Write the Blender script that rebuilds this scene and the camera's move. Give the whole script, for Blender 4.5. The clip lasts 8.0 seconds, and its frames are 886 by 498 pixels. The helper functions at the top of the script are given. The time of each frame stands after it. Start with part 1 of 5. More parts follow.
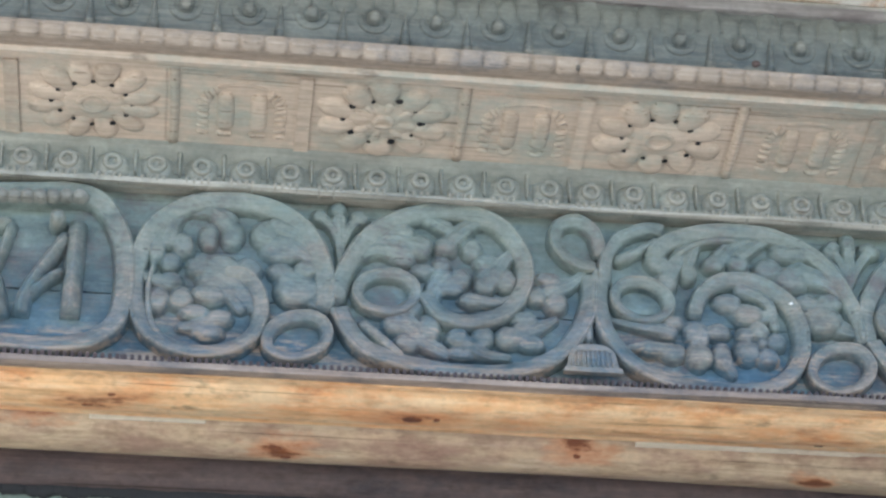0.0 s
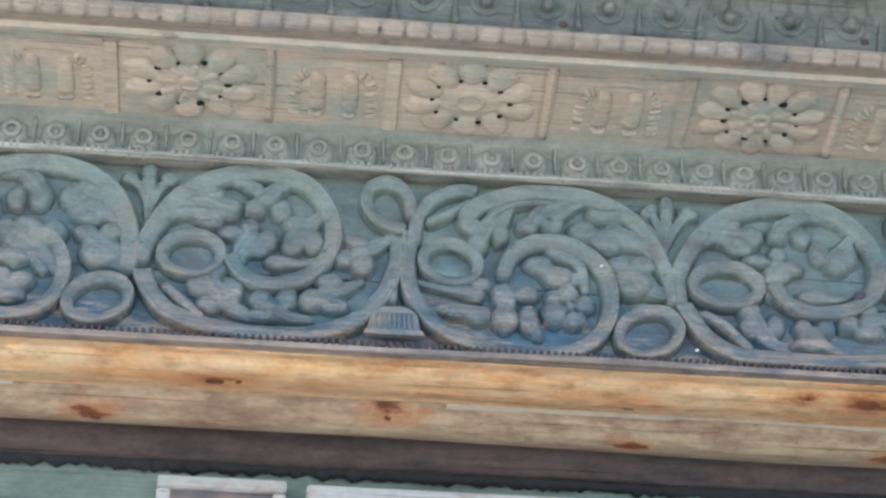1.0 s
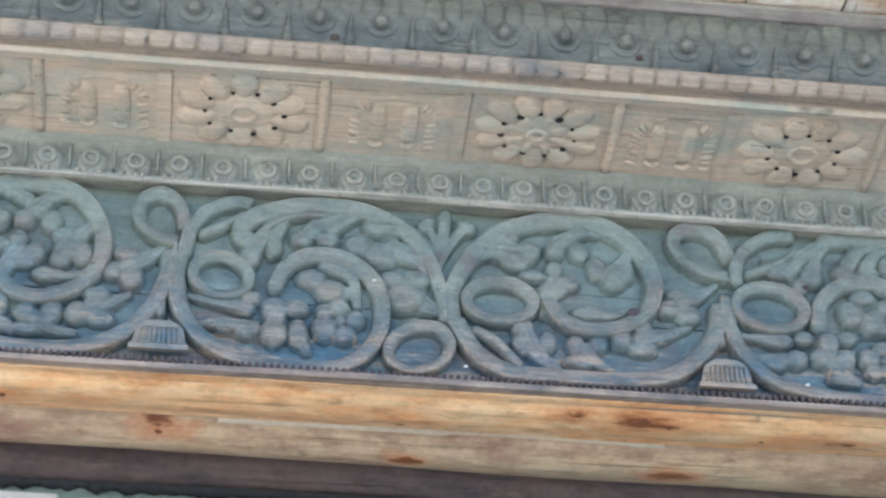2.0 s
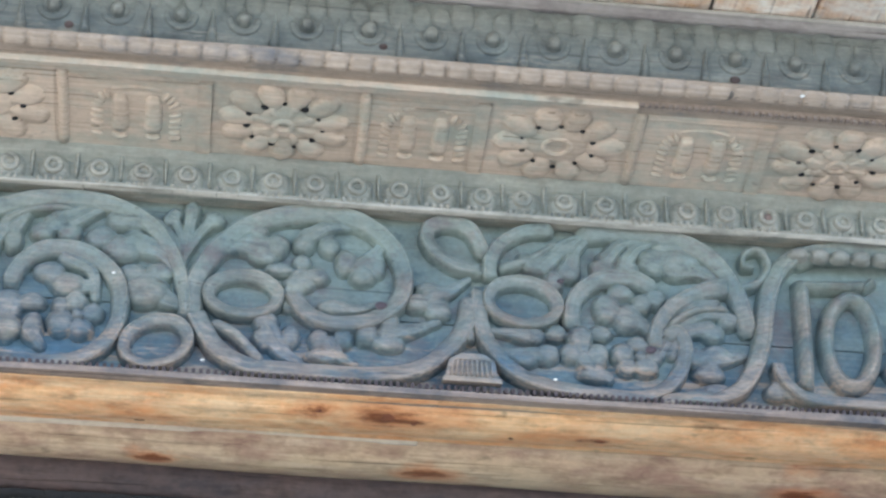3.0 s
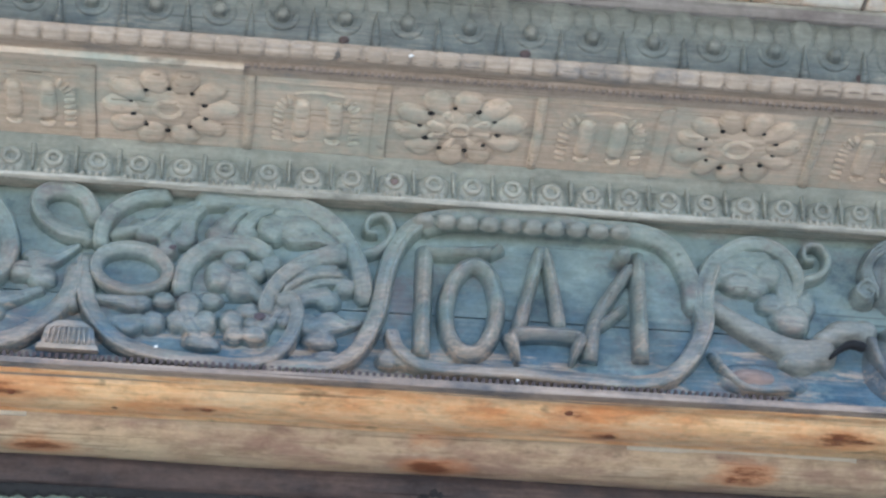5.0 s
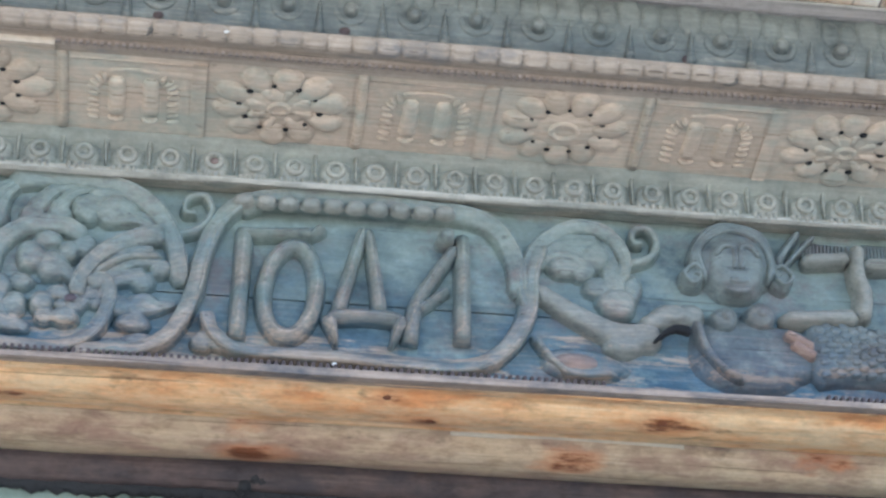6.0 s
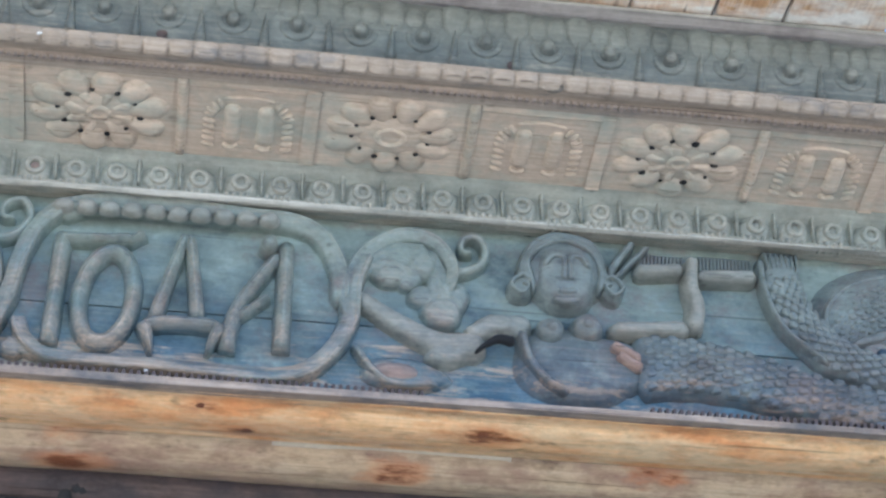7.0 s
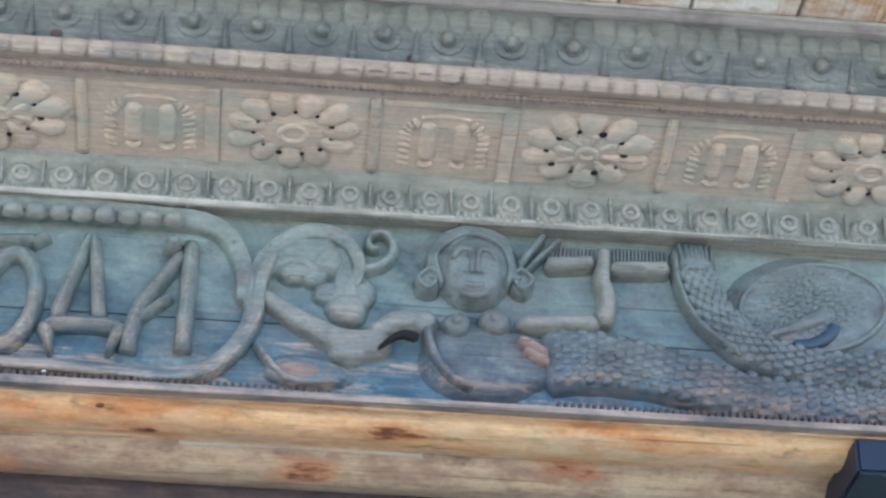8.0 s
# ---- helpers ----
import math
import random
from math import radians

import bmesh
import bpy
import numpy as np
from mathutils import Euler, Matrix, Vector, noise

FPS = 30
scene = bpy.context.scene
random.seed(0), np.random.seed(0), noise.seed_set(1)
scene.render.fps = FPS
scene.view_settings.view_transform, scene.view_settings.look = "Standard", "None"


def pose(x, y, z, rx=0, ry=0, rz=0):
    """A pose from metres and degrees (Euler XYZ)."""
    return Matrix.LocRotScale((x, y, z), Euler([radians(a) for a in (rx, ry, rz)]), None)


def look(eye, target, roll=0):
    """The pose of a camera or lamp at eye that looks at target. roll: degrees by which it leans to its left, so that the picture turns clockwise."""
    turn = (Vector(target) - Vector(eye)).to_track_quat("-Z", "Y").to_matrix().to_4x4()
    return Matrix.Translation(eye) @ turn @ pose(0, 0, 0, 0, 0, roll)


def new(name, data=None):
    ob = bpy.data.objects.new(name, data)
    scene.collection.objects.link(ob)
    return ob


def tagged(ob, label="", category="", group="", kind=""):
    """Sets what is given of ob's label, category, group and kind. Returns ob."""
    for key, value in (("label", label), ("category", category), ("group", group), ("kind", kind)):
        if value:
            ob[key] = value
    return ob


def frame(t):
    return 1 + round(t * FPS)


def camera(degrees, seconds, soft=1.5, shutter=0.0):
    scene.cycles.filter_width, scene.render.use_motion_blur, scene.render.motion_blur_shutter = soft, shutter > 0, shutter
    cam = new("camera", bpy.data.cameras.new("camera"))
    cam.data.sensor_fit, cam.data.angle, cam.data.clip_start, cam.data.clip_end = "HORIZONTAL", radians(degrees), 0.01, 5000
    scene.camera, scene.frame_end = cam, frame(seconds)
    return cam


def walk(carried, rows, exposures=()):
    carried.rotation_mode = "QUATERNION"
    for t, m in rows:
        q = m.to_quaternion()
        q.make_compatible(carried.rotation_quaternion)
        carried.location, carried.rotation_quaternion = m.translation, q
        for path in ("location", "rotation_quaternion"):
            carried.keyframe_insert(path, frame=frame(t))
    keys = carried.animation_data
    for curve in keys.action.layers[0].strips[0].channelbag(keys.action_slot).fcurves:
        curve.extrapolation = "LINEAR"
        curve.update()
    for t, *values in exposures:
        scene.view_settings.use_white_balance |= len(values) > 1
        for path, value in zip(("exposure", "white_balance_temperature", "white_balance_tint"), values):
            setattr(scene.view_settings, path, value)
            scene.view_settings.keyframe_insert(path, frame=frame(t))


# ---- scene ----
cam = camera(24.7, 8.0, 2.6)
PATH = [
    (0, (-2.908, -5.234, 1.706), (-2.699, -3.551, 2.765), -0.3),
    (0.5, (-2.489, -5.299, 1.728), (-2.332, -3.596, 2.764), 0.7),
    (1, (-2.109, -5.324, 1.74), (-1.966, -3.609, 2.759), 1.0),
    (1.5, (-1.761, -5.383, 1.836), (-1.608, -3.659, 2.838), 1.0),
    (1.7, (-1.715, -5.396, 1.846), (-1.525, -3.676, 2.849), 0.7),
    (2.8, (-0.938, -5.345, 1.86), (-0.737, -3.635, 2.877), 0.6),
    (3, (-0.788, -5.33, 1.825), (-0.594, -3.626, 2.853), 0.7),
    (3.5, (-0.528, -5.284, 1.805), (-0.32, -3.589, 2.847), 0.6),
    (4, (-0.237, -5.243, 1.778), (-0.018, -3.559, 2.834), 0.2),
    (4.5, (0.078, -5.277, 1.803), (0.28, -3.582, 2.844), 0.3),
    (4.7, (0.238, -5.295, 1.796), (0.42, -3.595, 2.834), 0.6),
    (5.8, (0.743, -5.256, 1.836), (0.966, -3.55, 2.854), 0.0),
    (6, (0.802, -5.214, 1.819), (1.047, -3.518, 2.85), -0.2),
    (6.5, (1.088, -5.208, 1.813), (1.343, -3.521, 2.857), 0.1),
    (7, (1.38, -5.189, 1.808), (1.611, -3.506, 2.864), 0.5),
    (7.5, (1.66, -5.203, 1.837), (1.832, -3.51, 2.888), 1.1),
    (8, (1.902, -5.213, 1.856), (2.056, -3.516, 2.902), 1.0),
]
walk(cam, [(t, look(eye, target, roll)) for t, eye, target, roll in PATH], [(0.0, 1.62, 5650, 9.0), (1.0, 1.60, 5650, 8.0), (1.6, 1.68, 5650, 9.0), (4.0, 1.83, 5650, 10.0), (8.0, 1.91, 5600, 11.0)])

# ---- light: the facade lies in its own shade, lit by the sky and by the sunlit ground before it ----
world = bpy.data.worlds.new("sky")
scene.world = world
world.use_nodes = True
wn, wl = world.node_tree.nodes, world.node_tree.links
sky = wn.new("ShaderNodeTexSky")
sky.sky_type, sky.sun_disc = "NISHITA", False
sky.sun_elevation, sky.sun_rotation = radians(40), radians(-43)
wl.new(sky.outputs[0], wn["Background"].inputs[0])
wn["Background"].inputs[1].default_value = 0.15
sun = new("sun", bpy.data.lights.new("sun", "SUN"))
sun.data.energy, sun.data.angle, sun.data.color = 5.0, radians(0.5), (1.0, 0.95, 0.87)
sun.matrix_world = look((-12.5, 13.5, 15.4), (0.0, 0.0, 0.0))


# ---- materials ----
def material(name):
    m = bpy.data.materials.new(name)
    m.use_nodes = True
    n, l = m.node_tree.nodes, m.node_tree.links
    return m, n, l, n["Principled BSDF"]


def noise_node(n, l, source, scale, stretch=(1, 1, 1), detail=5, rough=0.6):
    mp = n.new("ShaderNodeMapping")
    mp.inputs["Scale"].default_value = stretch
    l.new(source, mp.inputs[0])
    t = n.new("ShaderNodeTexNoise")
    t.inputs["Scale"].default_value, t.inputs["Detail"].default_value, t.inputs["Roughness"].default_value = scale, detail, rough
    l.new(mp.outputs[0], t.inputs["Vector"])
    return t.outputs["Fac"]


def ramp(n, l, source, stops):
    r = n.new("ShaderNodeValToRGB")
    while len(r.color_ramp.elements) < len(stops):
        r.color_ramp.elements.new(0.5)
    for e, (p, c) in zip(r.color_ramp.elements, stops):
        e.position, e.color = p, (*c, 1)
    l.new(source, r.inputs[0])
    return r.outputs[0]


def mixed(n, l, fac, a, b, mode="MIX"):
    x = n.new("ShaderNodeMix")
    x.data_type, x.blend_type = "RGBA", mode
    for sock, v in ((x.inputs[0], fac), (x.inputs[6], a), (x.inputs[7], b)):
        if isinstance(v, (int, float)):
            sock.default_value = v
        elif isinstance(v, tuple):
            sock.default_value = (*v, 1)
        else:
            l.new(v, sock)
    return x.outputs[2]


def calc(n, l, op, a, b=0.0, c=0.0, clamp=False):
    x = n.new("ShaderNodeMath")
    x.operation, x.use_clamp = op, clamp
    for sock, v in zip(x.inputs, (a, b, c)):
        if isinstance(v, (int, float)):
            sock.default_value = v
        else:
            l.new(v, sock)
    return x.outputs[0]


def bumped(n, l, bsdf, height, strength, distance):
    b = n.new("ShaderNodeBump")
    b.inputs["Strength"].default_value, b.inputs["Distance"].default_value = strength, distance
    l.new(height, b.inputs["Height"])
    l.new(b.outputs[0], bsdf.inputs["Normal"])


def wood(name, dark, mid, light, stain, stain_at=0.58, rough=0.75, along="x", grain=1.0, relief=0.6, spots=0.0, knots=(), patch=None):
    """Weathered timber: long grain, blotches of stain, fine cracks."""
    m, n, l, bsdf = material(name)
    pos = n.new("ShaderNodeTexCoord").outputs["Object"]
    st = {"x": (0.9, 26, 26), "y": (26, 0.9, 26), "z": (26, 26, 0.9)}[along]
    fine = noise_node(n, l, pos, 3.2 * grain, st, 6, 0.7)
    big = noise_node(n, l, pos, 2.4, (1.3, 2.6, 2.6), 5, 0.7)
    colour = ramp(n, l, fine, [(0.25, dark), (0.5, mid), (0.75, light)])
    mask = ramp(n, l, big, [(stain_at - 0.08, (0, 0, 0)), (stain_at + 0.12, (1, 1, 1))])
    colour = mixed(n, l, mask, colour, stain)
    if patch:
        worn = ramp(n, l, noise_node(n, l, pos, 3.1, (0.9, 3.4, 3.4), 6, 0.75), [(0.47, (0, 0, 0)), (0.62, (0.85, 0.85, 0.85))])
        colour = mixed(n, l, worn, colour, patch)
        scuff = ramp(n, l, noise_node(n, l, pos, 11, (0.8, 2.0, 2.0), 5, 0.75), [(0.36, (0.62, 0.58, 0.56)), (0.52, (1, 1, 1))])
        colour = mixed(n, l, 0.75, colour, scuff, "MULTIPLY")
    grit = noise_node(n, l, pos, 38, (1, 1, 1), 4, 0.7)
    tone = n.new("ShaderNodeObjectInfo").outputs["Random"]
    shift = calc(n, l, "ADD", calc(n, l, "MULTIPLY", tone, 0.22), calc(n, l, "MULTIPLY_ADD", grit, 0.5, 0.64))
    colour = mixed(n, l, 1.0, colour, shift, "MULTIPLY")
    cracks = ramp(n, l, noise_node(n, l, pos, 2.3, (st[0] * 0.6, st[1] * 1.7, st[2] * 1.7), 3, 0.5), [(0.30, (0.25, 0.22, 0.2)), (0.36, (1, 1, 1))])
    colour = mixed(n, l, 0.8, colour, cracks, "MULTIPLY")
    if spots:
        sp = ramp(n, l, noise_node(n, l, pos, 13, (0.6, 1, 1), 3, 0.6), [(0.66, (1, 1, 1)), (0.74, (1 - spots,) * 3)])
        colour = mixed(n, l, 1.0, colour, sp, "MULTIPLY")
    if knots:
        xyz = n.new("ShaderNodeSeparateXYZ")
        l.new(pos, xyz.inputs[0])
        warp = calc(n, l, "MULTIPLY_ADD", noise_node(n, l, pos, 9, (0.5, 1.3, 1.3), 5, 0.7), 0.20, -0.10)
        halo = None
        for kx, ky, kr in knots:
            du = calc(n, l, "MULTIPLY", calc(n, l, "SUBTRACT", xyz.outputs[0], kx), 0.42)
            dv = calc(n, l, "SUBTRACT", xyz.outputs[1], ky)
            d = calc(n, l, "SQRT", calc(n, l, "ADD", calc(n, l, "MULTIPLY", du, du), calc(n, l, "MULTIPLY", dv, dv)))
            near = calc(n, l, "MULTIPLY_ADD", calc(n, l, "ADD", d, warp), -1 / kr, 1.0, clamp=True)
            halo = near if halo is None else calc(n, l, "MAXIMUM", halo, near)
        colour = mixed(n, l, calc(n, l, "MULTIPLY", halo, 0.85, clamp=True), colour, (0.56, 0.20, 0.07))
        core = ramp(n, l, calc(n, l, "MULTIPLY", halo, calc(n, l, "MULTIPLY_ADD", fine, 1.2, 0.3)), [(0.52, (1, 1, 1)), (0.82, (0.34, 0.28, 0.26))])
        colour = mixed(n, l, 1.0, colour, core, "MULTIPLY")
    l.new(colour, bsdf.inputs["Base Color"])
    bsdf.inputs["Roughness"].default_value = rough
    bsdf.inputs["Specular IOR Level"].default_value = 0.3
    bumped(n, l, bsdf, calc(n, l, "ADD", fine, calc(n, l, "MULTIPLY", grit, 0.35)), relief, 0.006)
    return m


def painted_carving(name, paint_top, paint_low, bare, z0, z1, y_recess, y_ridge, wear=0.5, fresh=None):
    """Old oil paint over carved timber: runs from paint_top to paint_low towards the bottom, most in the recesses,
    rubbed to bare wood on the raised parts.
    """
    m, n, l, bsdf = material(name)
    pos = n.new("ShaderNodeTexCoord").outputs["Object"]
    xyz = n.new("ShaderNodeSeparateXYZ")
    l.new(pos, xyz.inputs[0])
    big = noise_node(n, l, pos, 2.6, (1, 1, 1.3), 5, 0.65)
    fine = noise_node(n, l, pos, 3.4, (1.2, 24, 24), 6, 0.7)
    grit = noise_node(n, l, pos, 55, (1, 1, 1), 4, 0.7)
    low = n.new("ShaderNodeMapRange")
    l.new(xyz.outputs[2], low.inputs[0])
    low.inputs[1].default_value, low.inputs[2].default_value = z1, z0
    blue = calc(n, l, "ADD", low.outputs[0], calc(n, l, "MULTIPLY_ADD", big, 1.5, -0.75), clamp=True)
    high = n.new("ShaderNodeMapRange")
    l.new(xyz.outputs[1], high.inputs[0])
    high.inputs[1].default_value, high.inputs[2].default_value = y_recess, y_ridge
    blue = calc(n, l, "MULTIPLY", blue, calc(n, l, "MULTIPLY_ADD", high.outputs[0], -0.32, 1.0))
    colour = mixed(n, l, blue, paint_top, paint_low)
    mottle = noise_node(n, l, pos, 8.5, (0.8, 1, 1.2), 5, 0.7)
    colour = mixed(n, l, ramp(n, l, mottle, [(0.52, (0, 0, 0)), (0.70, (0.65, 0.65, 0.65))]), colour, tuple(1.5 * c for c in paint_top))
    colour = mixed(n, l, ramp(n, l, mottle, [(0.30, (0.7, 0.7, 0.7)), (0.47, (0, 0, 0))]), colour, tuple(0.5 * c for c in paint_low))
    if fresh:
        fresh_at = ramp(n, l, noise_node(n, l, pos, 5.2, (0.8, 1, 1.1), 6, 0.72), [(0.49, (0, 0, 0)), (0.64, (0.9, 0.9, 0.9))])
        colour = mixed(n, l, calc(n, l, "MULTIPLY", fresh_at, calc(n, l, "MULTIPLY_ADD", low.outputs[0], 0.95, 0.05, clamp=True)), colour, fresh)
        grime_at = ramp(n, l, noise_node(n, l, pos, 4.4, (1.1, 2, 1.4), 6, 0.75), [(0.52, (0, 0, 0)), (0.68, (0.85, 0.85, 0.85))])
        colour = mixed(n, l, grime_at, colour, (0.150, 0.128, 0.130))
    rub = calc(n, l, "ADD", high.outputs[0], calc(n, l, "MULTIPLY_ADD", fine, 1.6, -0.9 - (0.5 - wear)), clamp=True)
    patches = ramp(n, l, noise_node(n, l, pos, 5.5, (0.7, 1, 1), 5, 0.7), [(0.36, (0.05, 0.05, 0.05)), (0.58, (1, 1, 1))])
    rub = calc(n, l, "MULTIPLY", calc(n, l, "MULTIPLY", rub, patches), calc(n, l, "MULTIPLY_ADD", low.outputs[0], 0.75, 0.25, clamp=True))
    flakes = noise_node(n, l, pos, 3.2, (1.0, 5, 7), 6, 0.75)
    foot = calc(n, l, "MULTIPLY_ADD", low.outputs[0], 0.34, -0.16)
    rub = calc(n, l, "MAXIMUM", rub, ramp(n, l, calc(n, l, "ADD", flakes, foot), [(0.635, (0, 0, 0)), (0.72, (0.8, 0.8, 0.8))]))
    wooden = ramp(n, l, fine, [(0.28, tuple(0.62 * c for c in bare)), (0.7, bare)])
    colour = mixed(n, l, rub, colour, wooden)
    colour = mixed(n, l, 1.0, colour, calc(n, l, "MULTIPLY_ADD", grit, 0.55, 0.70), "MULTIPLY")
    colour = mixed(n, l, 1.0, colour, calc(n, l, "MULTIPLY_ADD", fine, 0.4, 0.79), "MULTIPLY")
    streak = noise_node(n, l, pos, 5.0, (1.0, 3, 2.6), 6, 0.7)
    colour = mixed(n, l, 1.0, colour, calc(n, l, "MULTIPLY_ADD", streak, 0.9, 0.54), "MULTIPLY")
    cracks = ramp(n, l, noise_node(n, l, pos, 2.1, (0.7, 40, 40), 3, 0.5), [(0.29, (0.3, 0.3, 0.3)), (0.34, (1, 1, 1))])
    colour = mixed(n, l, 0.7, colour, cracks, "MULTIPLY")
    l.new(colour, bsdf.inputs["Base Color"])
    l.new(calc(n, l, "MULTIPLY_ADD", rub, 0.25, 0.48), bsdf.inputs["Roughness"])
    bsdf.inputs["Specular IOR Level"].default_value = 0.4
    bumped(n, l, bsdf, calc(n, l, "ADD", fine, calc(n, l, "MULTIPLY", grit, 0.4)), 0.55, 0.005)
    return m


def plain(name, colour, rough=0.6, vary=0.3):
    m, n, l, bsdf = material(name)
    pos = n.new("ShaderNodeTexCoord").outputs["Object"]
    a, b = noise_node(n, l, pos, 4), noise_node(n, l, pos, 45)
    v = calc(n, l, "MULTIPLY_ADD", calc(n, l, "ADD", a, b), vary, 1 - vary)
    l.new(mixed(n, l, 1.0, colour, v, "MULTIPLY"), bsdf.inputs["Base Color"])
    bsdf.inputs["Roughness"].default_value = rough
    bumped(n, l, bsdf, b, 0.3, 0.004)
    return m


FRONT_KNOTS = ((-2.33, 0.15, 0.085), (-3.28, 0.14, 0.07), (-1.07, 0.19, 0.05), (-0.32, 0.10, 0.11), (-0.54, 0.08, 0.05), (0.32, 0.146, 0.05), (1.54, 0.165, 0.06), (2.23, 0.10, 0.06), (1.40, 0.07, 0.05))
MID_KNOTS = ((-2.72, 0.385, 0.06), (-1.81, 0.315, 0.07), (-3.47, 0.27, 0.06), (-1.04, 0.40, 0.04), (0.99, 0.28, 0.06), (-0.2, 0.41, 0.07), (2.0, 0.36, 0.07), (2.81, 0.29, 0.05), (1.03, 0.43, 0.07))
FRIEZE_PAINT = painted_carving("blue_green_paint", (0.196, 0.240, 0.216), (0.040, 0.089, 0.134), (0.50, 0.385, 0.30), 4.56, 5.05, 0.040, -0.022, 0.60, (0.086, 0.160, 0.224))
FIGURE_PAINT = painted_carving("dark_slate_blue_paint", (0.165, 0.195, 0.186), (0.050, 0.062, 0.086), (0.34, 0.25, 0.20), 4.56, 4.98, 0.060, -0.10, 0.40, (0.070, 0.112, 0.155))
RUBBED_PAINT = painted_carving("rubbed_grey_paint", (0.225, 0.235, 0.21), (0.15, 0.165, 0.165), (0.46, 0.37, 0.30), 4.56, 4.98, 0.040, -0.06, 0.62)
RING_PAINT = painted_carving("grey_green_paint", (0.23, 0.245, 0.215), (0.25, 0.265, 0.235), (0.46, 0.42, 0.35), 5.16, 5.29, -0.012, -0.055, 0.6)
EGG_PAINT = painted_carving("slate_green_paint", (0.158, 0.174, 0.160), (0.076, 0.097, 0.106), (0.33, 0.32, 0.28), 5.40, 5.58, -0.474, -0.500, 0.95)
PANEL_WOOD = wood("pale_weathered_wood", (0.38, 0.31, 0.23), (0.50, 0.405, 0.32), (0.63, 0.525, 0.42), (0.355, 0.362, 0.31), 0.53, relief=0.35, spots=0.4)
LIP_WOOD = wood("pale_lip_wood", (0.34, 0.32, 0.28), (0.45, 0.43, 0.38), (0.58, 0.55, 0.49), (0.24, 0.24, 0.21), 0.54)
BEAD_WOOD = wood("bead_wood", (0.26, 0.21, 0.165), (0.38, 0.31, 0.25), (0.5, 0.42, 0.35), (0.19, 0.19, 0.2), 0.62, spots=0.3)
LOG_WOOD = wood("amber_pine_log", (0.58, 0.32, 0.14), (0.80, 0.50, 0.26), (0.90, 0.68, 0.44), (0.68, 0.31, 0.13), 0.52, rough=0.40, grain=0.8, relief=0.5, spots=0.45, knots=FRONT_KNOTS, patch=(0.74, 0.54, 0.33))
LOG_GREY = wood("grey_pine_log", (0.40, 0.29, 0.19), (0.56, 0.43, 0.29), (0.72, 0.59, 0.44), (0.36, 0.23, 0.17), 0.50, rough=0.36, grain=0.8, relief=0.3, spots=0.42, knots=MID_KNOTS, patch=(0.62, 0.47, 0.31))
# dark tones hold the back log's shade; dentils and small knots share them
LOG_DARK = wood("shade_dark_pine", (0.075, 0.052, 0.05), (0.12, 0.085, 0.08), (0.19, 0.14, 0.12), (0.06, 0.05, 0.055), 0.5, rough=0.7, spots=0.3, patch=(0.105, 0.078, 0.076))
KNOT_WOOD = wood("resinous_knot", (0.09, 0.03, 0.015), (0.19, 0.065, 0.03), (0.32, 0.12, 0.05), (0.05, 0.025, 0.02), 0.55, rough=0.45)
FASCIA_WOOD = wood("silver_fascia_wood", (0.19, 0.18, 0.17), (0.265, 0.25, 0.24), (0.36, 0.345, 0.33), (0.16, 0.14, 0.14), 0.56)
ROOF_WOOD = wood("roof_board_wood", (0.28, 0.12, 0.05), (0.62, 0.38, 0.20), (0.85, 0.72, 0.55), (0.90, 0.87, 0.80), 0.47, along="y", spots=0.5)
SOFFIT_BACK = wood("old_backing_wood", (0.10, 0.085, 0.075), (0.16, 0.14, 0.12), (0.22, 0.2, 0.18), (0.1, 0.09, 0.09))
WALL_PAINT = wood("sage_green_wall_paint", (0.17, 0.22, 0.19), (0.22, 0.28, 0.245), (0.26, 0.32, 0.28), (0.16, 0.2, 0.18), 0.6)
CASING_PAINT = wood("chipped_pale_casing_paint", (0.40, 0.38, 0.37), (0.52, 0.50, 0.48), (0.62, 0.6, 0.58), (0.34, 0.24, 0.20), 0.58, relief=0.3)
FILLET_WOOD = wood("brown_fillet_wood", (0.20, 0.15, 0.125), (0.36, 0.275, 0.225), (0.55, 0.44, 0.36), (0.13, 0.125, 0.13), 0.56)
SEAM_GLINT = wood("pale_seam_glint", (0.55, 0.45, 0.33), (0.72, 0.62, 0.48), (0.82, 0.74, 0.62), (0.50, 0.38, 0.27), 0.6, rough=0.4)
TOW = plain("dark_tow_caulking", (0.025, 0.026, 0.03), 0.95)
HOLE = plain("dark_hollow", (0.010, 0.010, 0.012), 0.95)
DEEP_BLUE = plain("deep_blue_patch", (0.028, 0.050, 0.078), 0.5)
STAIN = plain("dark_knot_stain", (0.075, 0.055, 0.065), 0.7)
NAVY = plain("navy_paint", (0.006, 0.010, 0.026), 0.45)
WHITE_FLAKE = plain("white_flake", (0.8, 0.8, 0.78), 0.6, 0.1)
PINK_WOOD = wood("bare_rosy_wood", (0.20, 0.13, 0.11), (0.30, 0.205, 0.17), (0.42, 0.31, 0.26), (0.13, 0.13, 0.14), 0.5)
EARTH = plain("trodden_earth", (0.40, 0.36, 0.29), 0.95, 0.35)
GLASS = plain("dark_pane", (0.03, 0.035, 0.04), 0.08, 0.1)


# ---- mesh helpers ----
def flat(axes, u, v, n):
    o, au, av, an = axes
    return o + au * u + av * v + an * n


FACE = (Vector((0, 0.045, 0)), Vector((1, 0, 0)), Vector((0, 0, 1)), Vector((0, -1, 0)))
UNDER = (Vector((0, -0.058, 5.292)), Vector((1, 0, 0)), Vector((0, -0.9744, 0.2250)), Vector((0, -0.2250, -0.9744)))


